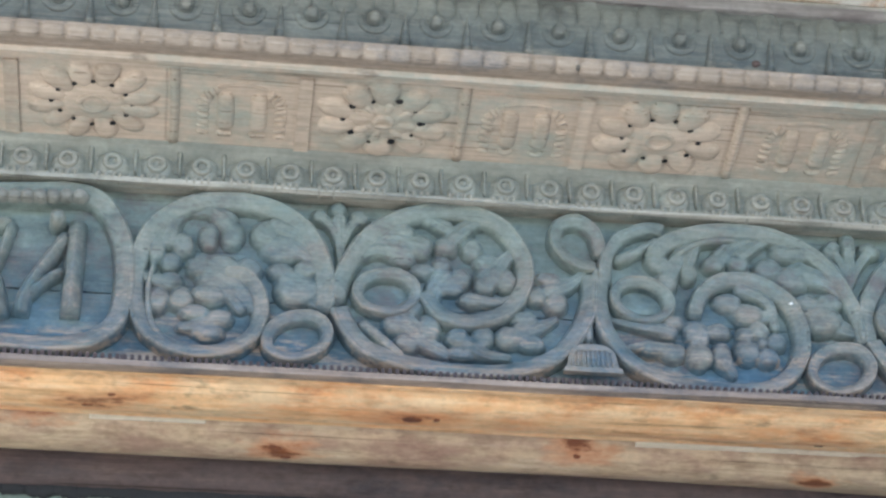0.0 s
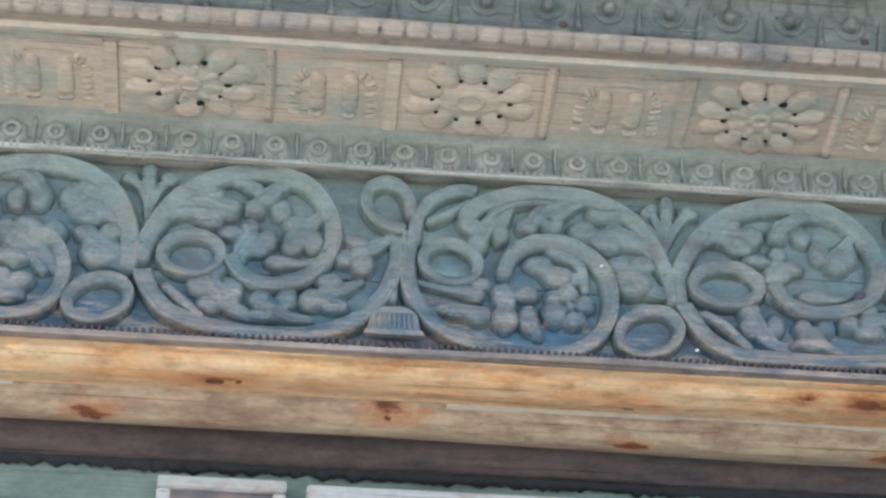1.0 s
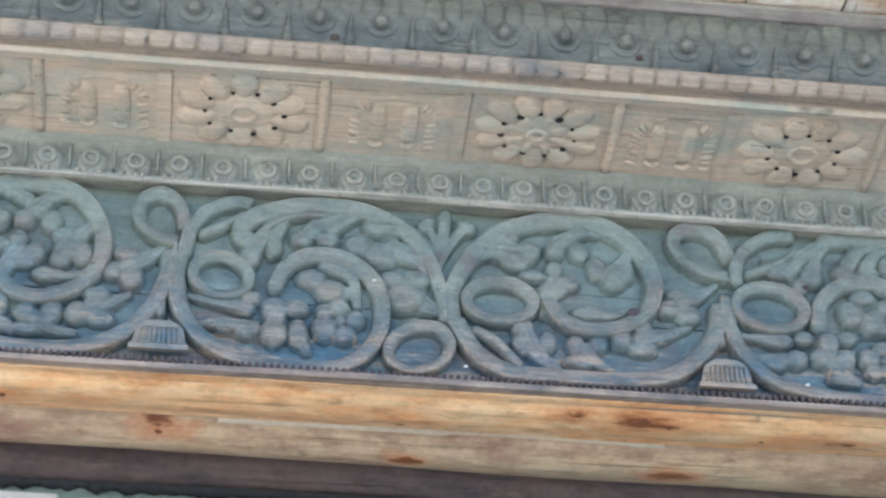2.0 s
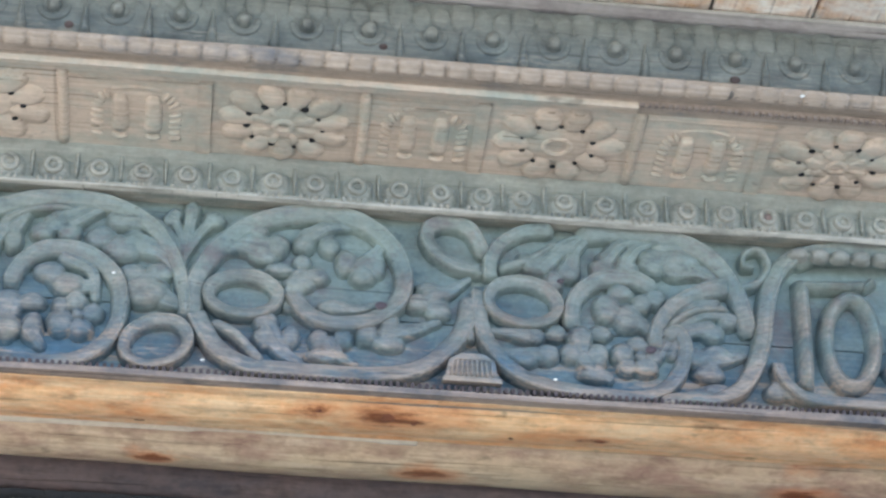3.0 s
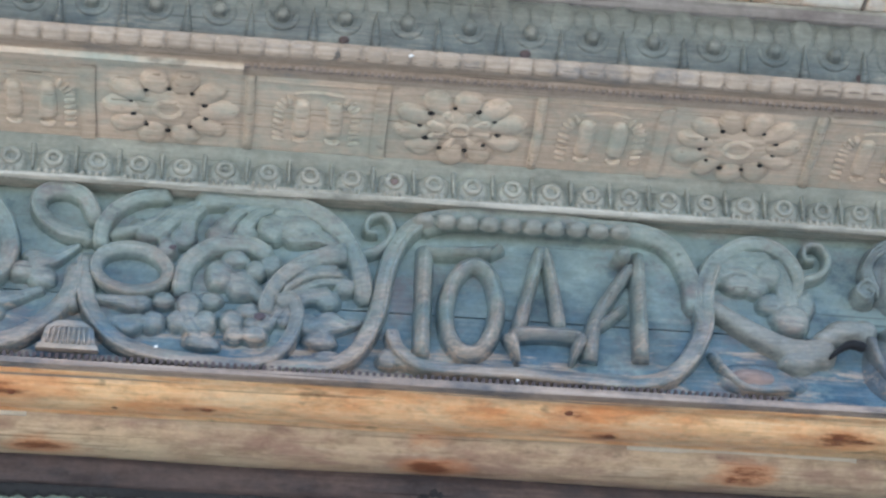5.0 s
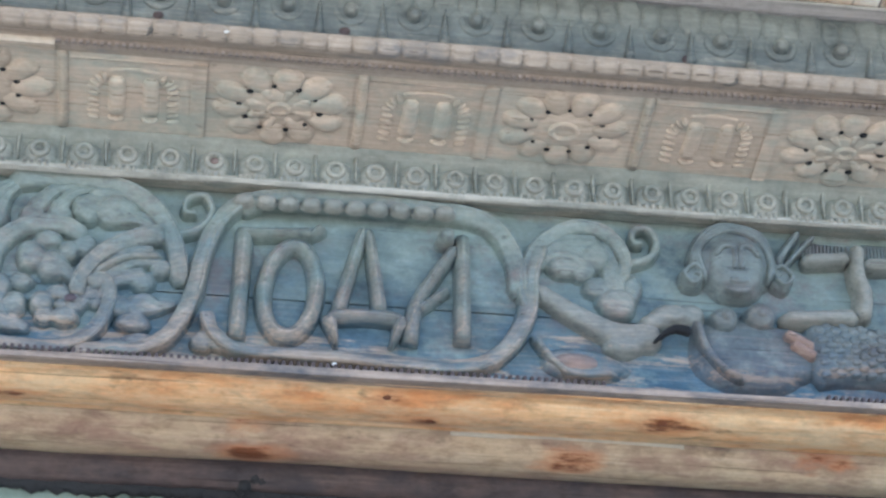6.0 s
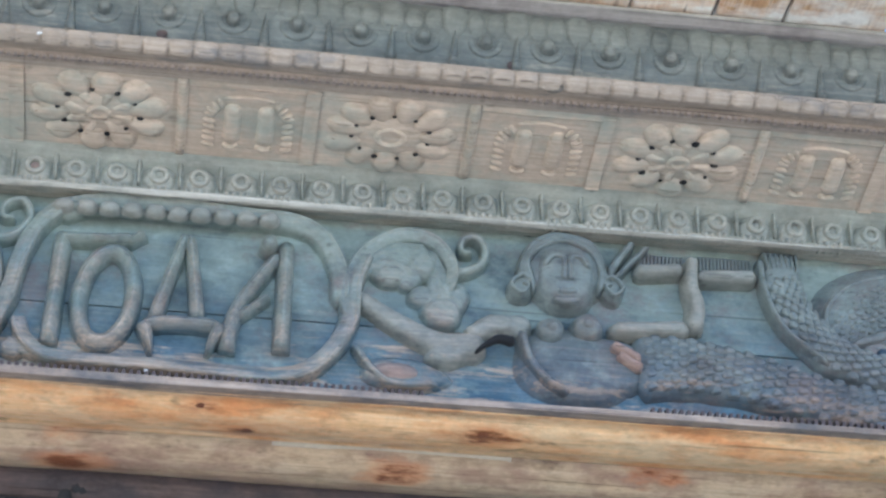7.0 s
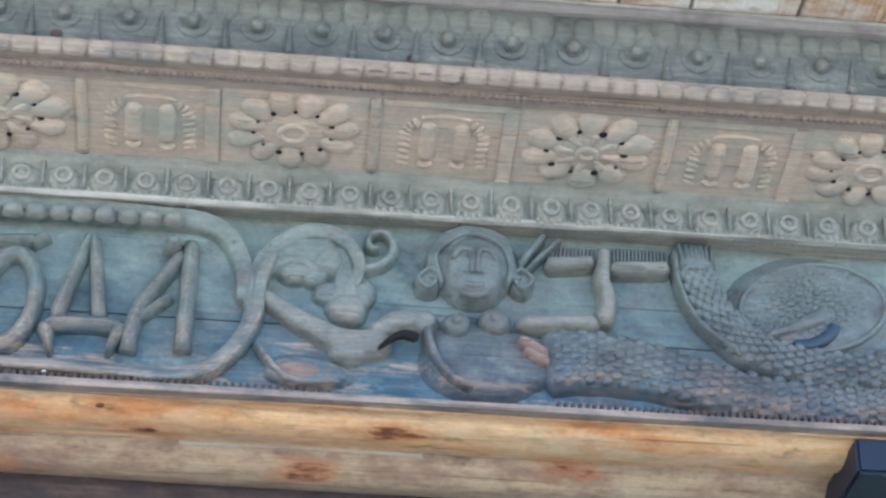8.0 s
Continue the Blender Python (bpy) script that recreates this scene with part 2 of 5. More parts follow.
def part(name, bm, mat, parent=None, label="", smooth=True):
    me = bpy.data.meshes.new(name)
    bmesh.ops.recalc_face_normals(bm, faces=bm.faces)
    for fc in bm.faces:
        fc.smooth = smooth
    bm.to_mesh(me)
    bm.free()
    me.materials.append(mat)
    ob = new(name, me)
    ob.parent = parent
    if label:
        ob["label"] = label
    return ob


def grid(bm, rings, closed=False, caps=True):
    """Skins rows of points; closed: the last row joins the first."""
    rows = [[bm.verts.new(p) for p in r] for r in rings]
    k = len(rows)
    for i in range(k if closed else k - 1):
        a, b = rows[i], rows[(i + 1) % k]
        for j in range(len(a) - 1):
            bm.faces.new((a[j], a[j + 1], b[j + 1], b[j]))
    if caps and not closed:
        bm.faces.new(rows[0])
        bm.faces.new(rows[-1])


def spline(pts, step=5):
    """Catmull-Rom through a few control points."""
    p = [Vector(q) for q in pts]
    p = [2 * p[0] - p[1]] + p + [2 * p[-1] - p[-2]]
    res = []
    for i in range(1, len(p) - 2):
        for s in range(step):
            t = s / step
            a, b, c, d = p[i - 1], p[i], p[i + 1], p[i + 2]
            res.append(0.5 * (2 * b + (c - a) * t + (2 * a - 5 * b + 4 * c - d) * t * t + (3 * b - a - 3 * c + d) * t ** 3))
    res.append(p[-2])
    return res


def ridge_mesh(bm, pts, w0, w1, h, axes=FACE, closed=False, step=5, grooved=False, base=0.0, chiselled=False):
    """A carved band, rounded in section, along a curve on the panel, swelling or tapering from w0 to w1 (half widths)."""
    c = pts if closed else spline(pts, step)
    c = [Vector(q) for q in c]
    k = len(c)
    bend = sum((c[i] - c[i - 1]).cross(c[i + 1] - c[i]) for i in range(1, k - 1))
    lean = -1 if bend > 0 else 1  # the raised rim runs along the outer side of the bend
    rings = []
    for i in range(k):
        d = (c[(i + 1) % k] - c[i - 1]) if closed else (c[min(i + 1, k - 1)] - c[max(i - 1, 0)])
        d.normalize()
        s = Vector((-d.y, d.x))
        t = i / max(1, k - 1)
        w = w0 + (w1 - w0) * t
        hh = h
        if not closed and min(i, k - 1 - i) == 0:
            w, hh = (w * 0.95, h * 0.72) if chiselled else (w * 0.55, h * 0.5)
        w *= 1 + 0.02 * math.sin(i * 1.7 + c[i].x * 9)
        hh *= 1 + 0.03 * math.sin(i * 1.1 + c[i].y * 17)
        if chiselled:
            half = ((0.12, 0.98), (0.70, 0.74), (0.96, 0.22), (1.10, -0.006))
            sect = [(-a, b) for a, b in reversed(half)] + [(0, 1.02)] + list(half)
        elif grooved:
            sect = [(lean * a, b) for a, b in ((-1.12, -0.006), (-1.0, 0.28), (-0.86, 0.58), (-0.60, 0.74), (-0.34, 0.76), (-0.28, 0.80), (0.10, 0.87), (0.36, 0.88), (0.44, 0.90), (0.54, 0.97), (0.72, 1.0), (0.90, 0.80), (1.02, 0.30), (1.12, -0.006))]
        else:
            half = ((0.4, 0.95), (0.68, 0.82), (0.88, 0.56), (1.05, 0.17), (1.18, -0.006))
            sect = [(-a, b) for a, b in reversed(half)] + [(0, 1.0)] + list(half)
        rings.append([flat(axes, c[i].x + s.x * w * a, c[i].y + s.y * w * a, base + (hh * b if b > 0 else -0.006)) for a, b in sect])
    grid(bm, rings, closed)


def dome_mesh(bm, x, v, rx, rv, turn, h, axes=FACE, seg=14, base=0.0, sharp=0.0, square=1.0):
    """A rounded lobe on the panel; sharp draws it to a point at one end."""
    ct, st = math.cos(radians(turn)), math.sin(radians(turn))
    rings = []
    for e, (r, q) in enumerate(((1.2, -0.12), (1.05, 0.18), (0.94, 0.58), (0.74, 0.87), (0.36, 0.98))):
        ring = []
        for j in range(seg):
            a = 2 * math.pi * j / seg
            k = 1 + 0.035 * math.sin(3 * a + x * 31) + 0.02 * math.sin(5 * a + v * 47)
            pu, pv = rx * r * k * math.cos(a), rv * r * k * math.sin(a)
            pv *= 1 - sharp * math.cos(a)
            if square != 1.0:
                pu, pv = rx * r * math.copysign(abs(math.cos(a)) ** square, math.cos(a)), rv * r * math.copysign(abs(math.sin(a)) ** square, math.sin(a))
            ring.append(flat(axes, x + pu * ct - pv * st, v + pu * st + pv * ct, base + h * q))
        rings.append([bm.verts.new(p) for p in ring])
    for a, b in zip(rings, rings[1:]):
        for j in range(seg):
            bm.faces.new((a[j], a[(j + 1) % seg], b[(j + 1) % seg], b[j]))
    top = bm.verts.new(flat(axes, x, v, base + h))
    for j in range(seg):
        bm.faces.new((rings[-1][j], rings[-1][(j + 1) % seg], top))


def box_mesh(bm, x0, x1, y0, y1, z0, z1, bevel=0.0):
    made = bmesh.ops.create_cube(bm, size=1)
    for p in made["verts"]:
        p.co = ((x0 + x1) / 2 + p.co.x * (x1 - x0), (y0 + y1) / 2 + p.co.y * (y1 - y0), (z0 + z1) / 2 + p.co.z * (z1 - z0))
    if bevel:
        es = list({e for p in made["verts"] for e in p.link_edges})
        bmesh.ops.bevel(bm, geom=es, offset=bevel, segments=2, affect="EDGES")


def box(name, x0, x1, y0, y1, z0, z1, mat, parent=None, label="", bevel=0.0):
    bm = bmesh.new()
    box_mesh(bm, x0, x1, y0, y1, z0, z1, bevel)
    return part(name, bm, mat, parent, label, False)


def extruded(name, profile, x0, x1, mat, parent=None, label="", steps=40, wobble=0.0, smooth=False):
    """A moulding: a closed (y, z) profile run along x, slightly uneven like hewn timber."""
    bm = bmesh.new()
    rings = []
    for i in range(steps + 1):
        x = x0 + (x1 - x0) * i / steps
        rings.append([Vector((x, y + wobble * noise.noise(Vector((x * 1.3, 7.1, j * 0.6))), z + wobble * noise.noise(Vector((x * 1.3, 3.3, j * 0.6))))) for j, (y, z) in enumerate(profile)])
    rows = [[bm.verts.new(p) for p in r] for r in rings]
    k = len(profile)
    for a, b in zip(rows, rows[1:]):
        for j in range(k):
            bm.faces.new((a[j], a[(j + 1) % k], b[(j + 1) % k], b[j]))
    bm.faces.new(rows[0])
    bm.faces.new(rows[-1])
    return part(name, bm, mat, parent, label, smooth)


X0, X1 = -4.6, 4.6

# ---- setting ----
bm = bmesh.new()
bmesh.ops.create_grid(bm, x_segments=60, y_segments=60, size=400)
for p in bm.verts:
    p.co.z = 0.03 * noise.noise(p.co * 0.05)
tagged(part("ground", bm, EARTH), "trodden sandy earth before the house", "ground", kind="structure")

wall = tagged(box("wall_south", X0, X1, 0.62, 0.80, 0.0, 4.62, SOFFIT_BACK), "log wall faced with sage green painted boards", "wall", kind="structure")
zz = 0.0
while zz < 4.44:
    top = min(zz + 0.145, 4.44)
    bm = bmesh.new()
    box_mesh(bm, X0, X1, 0.598, 0.622, zz + 0.002, top - 0.002, 0.004)
    part("wall_board", bm, WALL_PAINT, wall, smooth=False)
    zz += 0.147
# unseen house body and roof, added to keep the sun off the facade
tagged(box("wall_west", X0, X0 + 0.18, 0.82, 6.0, 0.0, 5.6, WALL_PAINT), "plain boarded side wall, unseen, added to block the sun", "wall", kind="structure")
tagged(box("wall_east", X1 - 0.18, X1, 0.82, 6.0, 0.0, 5.6, WALL_PAINT), "plain boarded side wall, unseen, added to block the sun", "wall", kind="structure")
tagged(box("wall_north", X0, X1, 6.0, 6.18, 0.0, 5.6, WALL_PAINT), "plain boarded back wall, unseen, added to block the sun", "wall", kind="structure")
roof = tagged(extruded("roof", [(-1.30, 5.705), (3.2, 8.9), (7.4, 5.735), (7.4, 5.83), (3.2, 9.02), (-1.30, 5.80)], X0 - 0.3, X1 + 0.3, SOFFIT_BACK, steps=4), "old boarded gable roof, unseen, added to shade the facade", "roof", kind="structure")
tagged(box("cornice_core", X0, X1, -0.40, 0.60, 5.42, 5.66, SOFFIT_BACK), "old timber core behind the cornice boards", "timber", kind="structure")
tagged(box("overhang_wall", X0, X1, 0.078, 0.60, 4.70, 5.40, SOFFIT_BACK), "old log core behind the carved frieze", "wall", kind="structure")


# ---- logs under the frieze ----
def log_profile(yc, zc, ry, rz, k=22):
    return [(yc + ry * math.cos(2 * math.pi * i / k), zc + rz * math.sin(2 * math.pi * i / k)) for i in range(k)]


front_log = tagged(extruded("log_beam", [(y, min(z, 4.5205)) for y, z in log_profile(0.150, 4.590, 0.140, 0.105, 44)], X0, X1, LOG_WOOD, steps=90, wobble=0.006, smooth=True), "amber varnished pine log under the carved frieze, with dark knots", "log", "logs under the frieze")
mid_log = tagged(extruded("log_beam", log_profile(0.415, 4.585, 0.130, 0.118), X0, X1, LOG_GREY, steps=90, wobble=0.006, smooth=True), "greyish pine log with knots behind the front log", "log", "logs under the frieze")
for p in mid_log.data.vertices:
    f = min(1.0, max(0.0, (p.co.x + 2.1) / 1.6))
    f = f * f * (3 - 2 * f)
    p.co.y, p.co.z = 0.415 + (p.co.y - 0.415) * (1 + (0.36 if p.co.y > 0.415 else 0.0) * f), 4.585 + (p.co.z - 4.585) * (1 + 0.06 * f)
# shade near the wall is put into this log's dark colour
back_log = tagged(extruded("log_beam", log_profile(0.566, 4.498, 0.050, 0.093), X0, X1, LOG_DARK, steps=90, wobble=0.008, smooth=True), "log against the wall head, its shade put into a dark colour", "log", "logs under the frieze")
bm = bmesh.new()
rng = random.Random(4)
for i in range(600):
    x = X0 + 0.02 + (X1 - X0 - 0.04) * i / 600
    r = 0.018 + 0.004 * rng.random()
    made = bmesh.ops.create_icosphere(bm, subdivisions=1, radius=r)
    c = Vector((x, 0.580 + 0.01 * rng.random(), 4.408 - 0.006 * rng.random() + 0.006 * noise.noise(Vector((x * 3, 0, 0)))))
    for p in made["verts"]:
        p.co = c + Vector((p.co.x * 2.2, p.co.y, p.co.z * (0.8 + rng.random())))
for k in range(14):
    made = bmesh.ops.create_icosphere(bm, subdivisions=1, radius=0.016 + 0.012 * rng.random())
    c = Vector((1.034 + 0.07 * (rng.random() - 0.5), 0.545 + 0.03 * rng.random(), 4.43 + 0.05 * (rng.random() - 0.5)))
    for p in made["verts"]:
        p.co += c
tagged(part("tow_caulking", bm, TOW), "dark shaggy tow caulking between log and wall", "caulking", kind="stuff")


def knot(log, yc, zc, ry, rz, x, y, rx, rr, turn=0.0):
    """A knot that lies in the log's underside."""
    bm = bmesh.new()
    rows = []
    for r in (1.0, 0.8, 0.45):
        row = []
        for j in range(16):
            a = 2 * math.pi * j / 16
            k = 1 + 0.16 * math.sin(2 * a + x * 7) + 0.1 * math.sin(3 * a + x * 13)
            pu, pv = rx * r * k * math.cos(a), rr * r * k * math.sin(a)
            px, py = x + pu * math.cos(turn) - pv * math.sin(turn), y + pu * math.sin(turn) + pv * math.cos(turn)
            s = max(-0.99, min(0.99, (py - yc) / ry))
            row.append(bm.verts.new((px, py, zc - rz * math.sqrt(1 - s * s) - 0.0065 * (1.0 if r < 1 else 0.2) + 0.004)))
        rows.append(row)
    for a, b in zip(rows, rows[1:]):
        for j in range(16):
            bm.faces.new((a[j], a[(j + 1) % 16], b[(j + 1) % 16], b[j]))
    bm.faces.new(rows[-1])
    part("knot", bm, KNOT_WOOD, log)


for x, y, rx, rr in ((-2.335, 0.156, 0.050, 0.030), (-2.262, 0.150, 0.018, 0.016), (-3.227, 0.100, 0.022, 0.016), (-3.30, 0.165, 0.030, 0.016), (-1.067, 0.205, 0.035, 0.014), (-0.331, 0.093, 0.045, 0.028),
                     (-0.25, 0.105, 0.03, 0.02), (-0.536, 0.080, 0.020, 0.012), (0.323, 0.146, 0.028, 0.014), (1.539, 0.170, 0.040, 0.020), (2.231, 0.100, 0.035, 0.018), (1.398, 0.065, 0.026, 0.014), (0.05, 0.16, 0.016, 0.01)):
    knot(front_log, 0.150, 4.590, 0.140, 0.105, x, y, rx * 0.55, rr * 0.55, 0.1)
for x, y, rx, rr in ((-2.735, 0.370, 0.035, 0.020), (-2.70, 0.415, 0.030, 0.012), (-1.813, 0.300, 0.040, 0.026), (-1.80, 0.345, 0.022, 0.012), (-3.469, 0.265, 0.05, 0.016), (-1.042, 0.405, 0.024, 0.015), (0.995, 0.275, 0.035, 0.014),
                     (-0.189, 0.44, 0.03, 0.014), (-0.2, 0.38, 0.035, 0.012), (1.99, 0.335, 0.042, 0.022), (2.02, 0.40, 0.03, 0.014), (2.808, 0.290, 0.032, 0.018), (1.034, 0.44, 0.03, 0.02), (0.6, 0.37, 0.014, 0.012)):
    knot(mid_log, 0.415, 4.585, 0.130, 0.118, x, y, rx * 0.55, rr * 0.55, -0.1)

# highlight where the log edge catches the sky, made as added pale strips
for xa, xb in ((-1.62, -0.22), (1.62, 2.35), (-3.3, -2.95)):
    extruded("sapwood_edge", [(0.294, 4.534), (0.297, 4.522), (0.309, 4.513), (0.318, 4.518), (0.308, 4.536)], xa, xb, SEAM_GLINT, mid_log, "pale strip imitating the skylit edge along the log seam", 30, 0.004, True)

# ---- windows and shutter below, of which the heads show ----
def window(name, x0, x1, top):
    ob = tagged(box(name, x0, x1, 0.505, 0.597, top - 0.075, top, CASING_PAINT, bevel=0.006), "window with a chipped pale painted casing", "window", kind="structure")
    box("casing_side", x0, x0 + 0.10, 0.53, 0.597, top - 1.60, top - 0.077, CASING_PAINT, ob, bevel=0.005)
    box("casing_side", x1 - 0.10, x1, 0.53, 0.597, top - 1.60, top - 0.077, CASING_PAINT, ob, bevel=0.005)
    box("window_sill", x0 - 0.03, x1 + 0.03, 0.48, 0.597, top - 1.66, top - 1.602, CASING_PAINT, ob, bevel=0.005)
    box("inner_moulding", x0 + 0.102, x1 - 0.102, 0.545, 0.597, top - 0.12, top - 0.077, PINK_WOOD, ob, bevel=0.004)
    xm = (x0 + x1) / 2
    box("mullion", xm - 0.03, xm + 0.03, 0.565, 0.597, top - 1.60, top - 0.122, CASING_PAINT, ob, bevel=0.004)
    for a, b in ((x0 + 0.102, xm - 0.032), (xm + 0.032, x1 - 0.102)):
        box("pane", a, b, 0.585, 0.592, top - 1.60, top - 0.122, GLASS, ob)


def shutter(x0, x1, top):
    bm = bmesh.new()
    box_mesh(bm, x0 + 0.042, x1 - 0.042, 0.555, 0.575, top - 1.35, top - 0.042)
    ob = tagged(part("shutter", bm, PINK_WOOD, smooth=False), "open wooden shutter with a pale chipped frame", "shutter", "shutters")
    box("top_rail", x0, x1, 0.535, 0.597, top - 0.042, top, CASING_PAINT, ob, bevel=0.004)
    box("bottom_rail", x0, x1, 0.535, 0.597, top - 1.39, top - 1.35, CASING_PAINT, ob, bevel=0.004)
    for a in (x0, x1 - 0.042):
        box("stile", a, a + 0.042, 0.537, 0.597, top - 1.348, top - 0.044, CASING_PAINT, ob, bevel=0.004)


shutter(-2.502, -2.099, 4.343)
window("window_1", -2.036, -0.93, 4.322)
shutter(0.545, 0.95, 4.343)
window("window_2", 1.01, 2.11, 4.322)


# ---- the carved frieze ----
frieze = tagged(extruded("frieze_board", [(0.045, 4.802), (0.045, 5.20), (0.075, 5.20), (0.075, 4.802)], X0, X1, FRIEZE_PAINT, steps=60, wobble=0.0), "carved timber frieze with faded blue-green paint and scrolling vines", "frieze")
extruded("lower_plank", [(0.047, 4.5615), (0.047, 4.798), (0.075, 4.798), (0.075, 4.5615)], X0, X1, FRIEZE_PAINT, frieze)
extruded("bottom_fillet", [(-0.026, 4.522), (-0.028, 4.540), (-0.012, 4.545), (0.010, 4.560), (0.075, 4.560), (0.075, 4.522)], X0, X1, FILLET_WOOD, frieze, "worn brown wooden fillet", 110, 0.006)


def dentil_run(x0, x1, pitch, size, y, z, mat, parent, gap=(9, 9), pick=(-3.2, 3.2)):
    """Small teeth on a fillet: single ones along the middle stretch, the far ends joined."""
    bm = bmesh.new()
    box_mesh(bm, -size[0] / 2, size[0] / 2, -size[1] / 2, size[1] / 2, -size[2] / 2, size[2] / 2, 0.0012)
    first = part("dentil", bm, mat, parent, smooth=False)
    first.location = (pick[0], y, z)
    rest = bmesh.new()
    x = x0
    while x < x1:
        zt = z + 0.002 * noise.noise(Vector((x * 2, 0, 0)))
        if gap[0] < x < gap[1]:
            pass
        elif pick[0] < x < pick[1]:
            one = new("dentil", first.data)
            one.parent, one.location = parent, (x, y, zt)
        else:
            box_mesh(rest, x - size[0] / 2, x + size[0] / 2, y - size[1] / 2, y + size[1] / 2, zt - size[2] / 2, zt + size[2] / 2)
        x += pitch
    tagged(part("dentil_rest", rest, mat, parent, smooth=False), kind="stuff")


dentil_run(X0 + 0.01, X1 - 0.01, 0.0215, (0.0105, 0.036, 0.017), 0.002, 4.5555, LOG_DARK, frieze, (2.05, 2.72))


def ridge(pts, w0, w1, h, kind, closed=False):
    bm = bmesh.new()
    h = h * (1.12 if kind.startswith("letter") else 1.05) + 0.013
    w0, w1 = (w0 * 0.92, w1 * 0.92) if kind.startswith("letter") else (w0, w1)
    ridge_mesh(bm, pts, w0, w1, h, grooved=kind in ("vine", "cartouche_border"), chiselled=kind.startswith("letter"))
    part(kind, bm, FRIEZE_PAINT, frieze)


def oval(x, z, rx, rz, turn, w, h, kind):
    ct, st = math.cos(radians(turn)), math.sin(radians(turn))
    if kind == "loop":
        w, rx, rz = w * 0.86, rx * 1.1, rz * 1.04
    rx, rz, h = rx - w * 0.28, rz - w * 0.28, h * 1.05 + 0.013
    pts = []
    for j in range(28):
        a = 2 * math.pi * j / 28
        u, v = rx * math.cos(a), rz * math.sin(a)
        pts.append((x + u * ct - v * st, z + u * st + v * ct))
    bm = bmesh.new()
    ridge_mesh(bm, pts, w, w, h, closed=True, chiselled=kind.startswith("letter"), grooved=kind == "loop")
    part(kind, bm, FRIEZE_PAINT, frieze)


def lobes(rows, h, kind):
    for x, z, rx, rz, turn in rows:
        bm = bmesh.new()
        rise = h * (0.27 if kind == "bead" else 1.0) * (1.15 + 4.0 * min(rx, rz)) + 0.012
        dome_mesh(bm, x, z, rx, rz, turn, rise, seg=16, base=0.050 if kind == "bead" else 0.0)
        part(kind, bm, {"bowl": PINK_WOOD, "bead": RUBBED_PAINT}.get(kind, FRIEZE_PAINT), frieze, "bare rosy carved bowl" if kind == "bowl" else "")



def carved_sheet(strokes, knobs, h, axes, step=0.0031, flutes=3):
    """Relief cut as one surface: fluted blades that run into rounded knobs, with creases between them. Gives the vertices and faces."""
    lows, highs = [], []
    for pts, w0, w1 in strokes:
        for p in pts:
            lows.append((p[0] - 1.5 * max(w0, w1), p[1] - 1.5 * max(w0, w1)))
            highs.append((p[0] + 1.5 * max(w0, w1), p[1] + 1.5 * max(w0, w1)))
    for x, z, rx, rz, turn in knobs:
        r = 1.4 * max(rx, rz)
        lows.append((x - r, z - r))
        highs.append((x + r, z + r))
    x0, z0 = min(p[0] for p in lows), min(p[1] for p in lows)
    x1, z1 = max(p[0] for p in highs), max(p[1] for p in highs)
    gx, gz = np.meshgrid(np.arange(x0, x1, step), np.arange(z0, z1, step), indexing="ij")
    height = np.full(gx.shape, -0.02)
    for pts, w0, w1 in strokes:
        c = np.array([(q[0], q[1]) for q in spline(pts, 6)])
        best, side, along = np.full(gx.shape, 9.0), np.zeros(gx.shape), np.zeros(gx.shape)
        for i in range(len(c) - 1):
            d = c[i + 1] - c[i]
            t = np.clip(((gx - c[i, 0]) * d[0] + (gz - c[i, 1]) * d[1]) / (d @ d), 0, 1)
            ex, ez = gx - c[i, 0] - t * d[0], gz - c[i, 1] - t * d[1]
            u = (i + t) / (len(c) - 1)
            r = np.hypot(ex, ez) / (w0 + (w1 - w0) * u)
            s = (d[0] * ez - d[1] * ex) / np.hypot(d[0], d[1]) / (w0 + (w1 - w0) * u)
            nearer = r < best
            best, side, along = np.where(nearer, r, best), np.where(nearer, s, side), np.where(nearer, u, along)
        blade = h * (0.62 + 0.26 * along) * (1 - best ** 4)
        blade -= np.where(best < 1, 0.0042 * (0.5 + 0.5 * np.cos(math.pi * flutes * (side + 1))) * (1 - best ** 4), 0)
        height = np.maximum(height, blade)
    for x, z, rx, rz, turn in knobs:
        ct, st, rx, rz = math.cos(radians(turn)), math.sin(radians(turn)), 1.12 * rx, 1.12 * rz
        u, v = ((gx - x) * ct + (gz - z) * st) / rx, ((gz - z) * ct - (gx - x) * st) / rz
        a = np.arctan2(v, u)
        r = np.hypot(u, v) * (1 + 0.03 * np.sin(3 * a + x * 31) + 0.02 * np.sin(5 * a + z * 47))
        rise = h * (0.62 + 5.0 * min(rx, rz)) * (1 + 0.10 * math.sin(x * 53 + z * 29))
        height = np.maximum(height, rise * (1 - r ** 4.6) - 0.14 * rise * v * (r < 1))
    height += 0.0012 * np.sin(gx * 160 + 40 * gz) * np.sin(gz * 190 - 30 * gx)
    height = np.maximum(height, -0.008)
    used = height > -0.0075
    cells = used[:-1, :-1] | used[1:, :-1] | used[:-1, 1:] | used[1:, 1:]
    n = np.arange(gx.size).reshape(gx.shape)
    quads = np.stack([n[:-1, :-1][cells], n[1:, :-1][cells], n[1:, 1:][cells], n[:-1, 1:][cells]], axis=1)
    kept = np.unique(quads)
    index = np.full(gx.size, -1)
    index[kept] = np.arange(len(kept))
    o, au, av, an = (np.array(v) for v in axes)
    co = o + gx.ravel()[kept, None] * au + gz.ravel()[kept, None] * av + height.ravel()[kept, None] * an
    return co, index[quads]


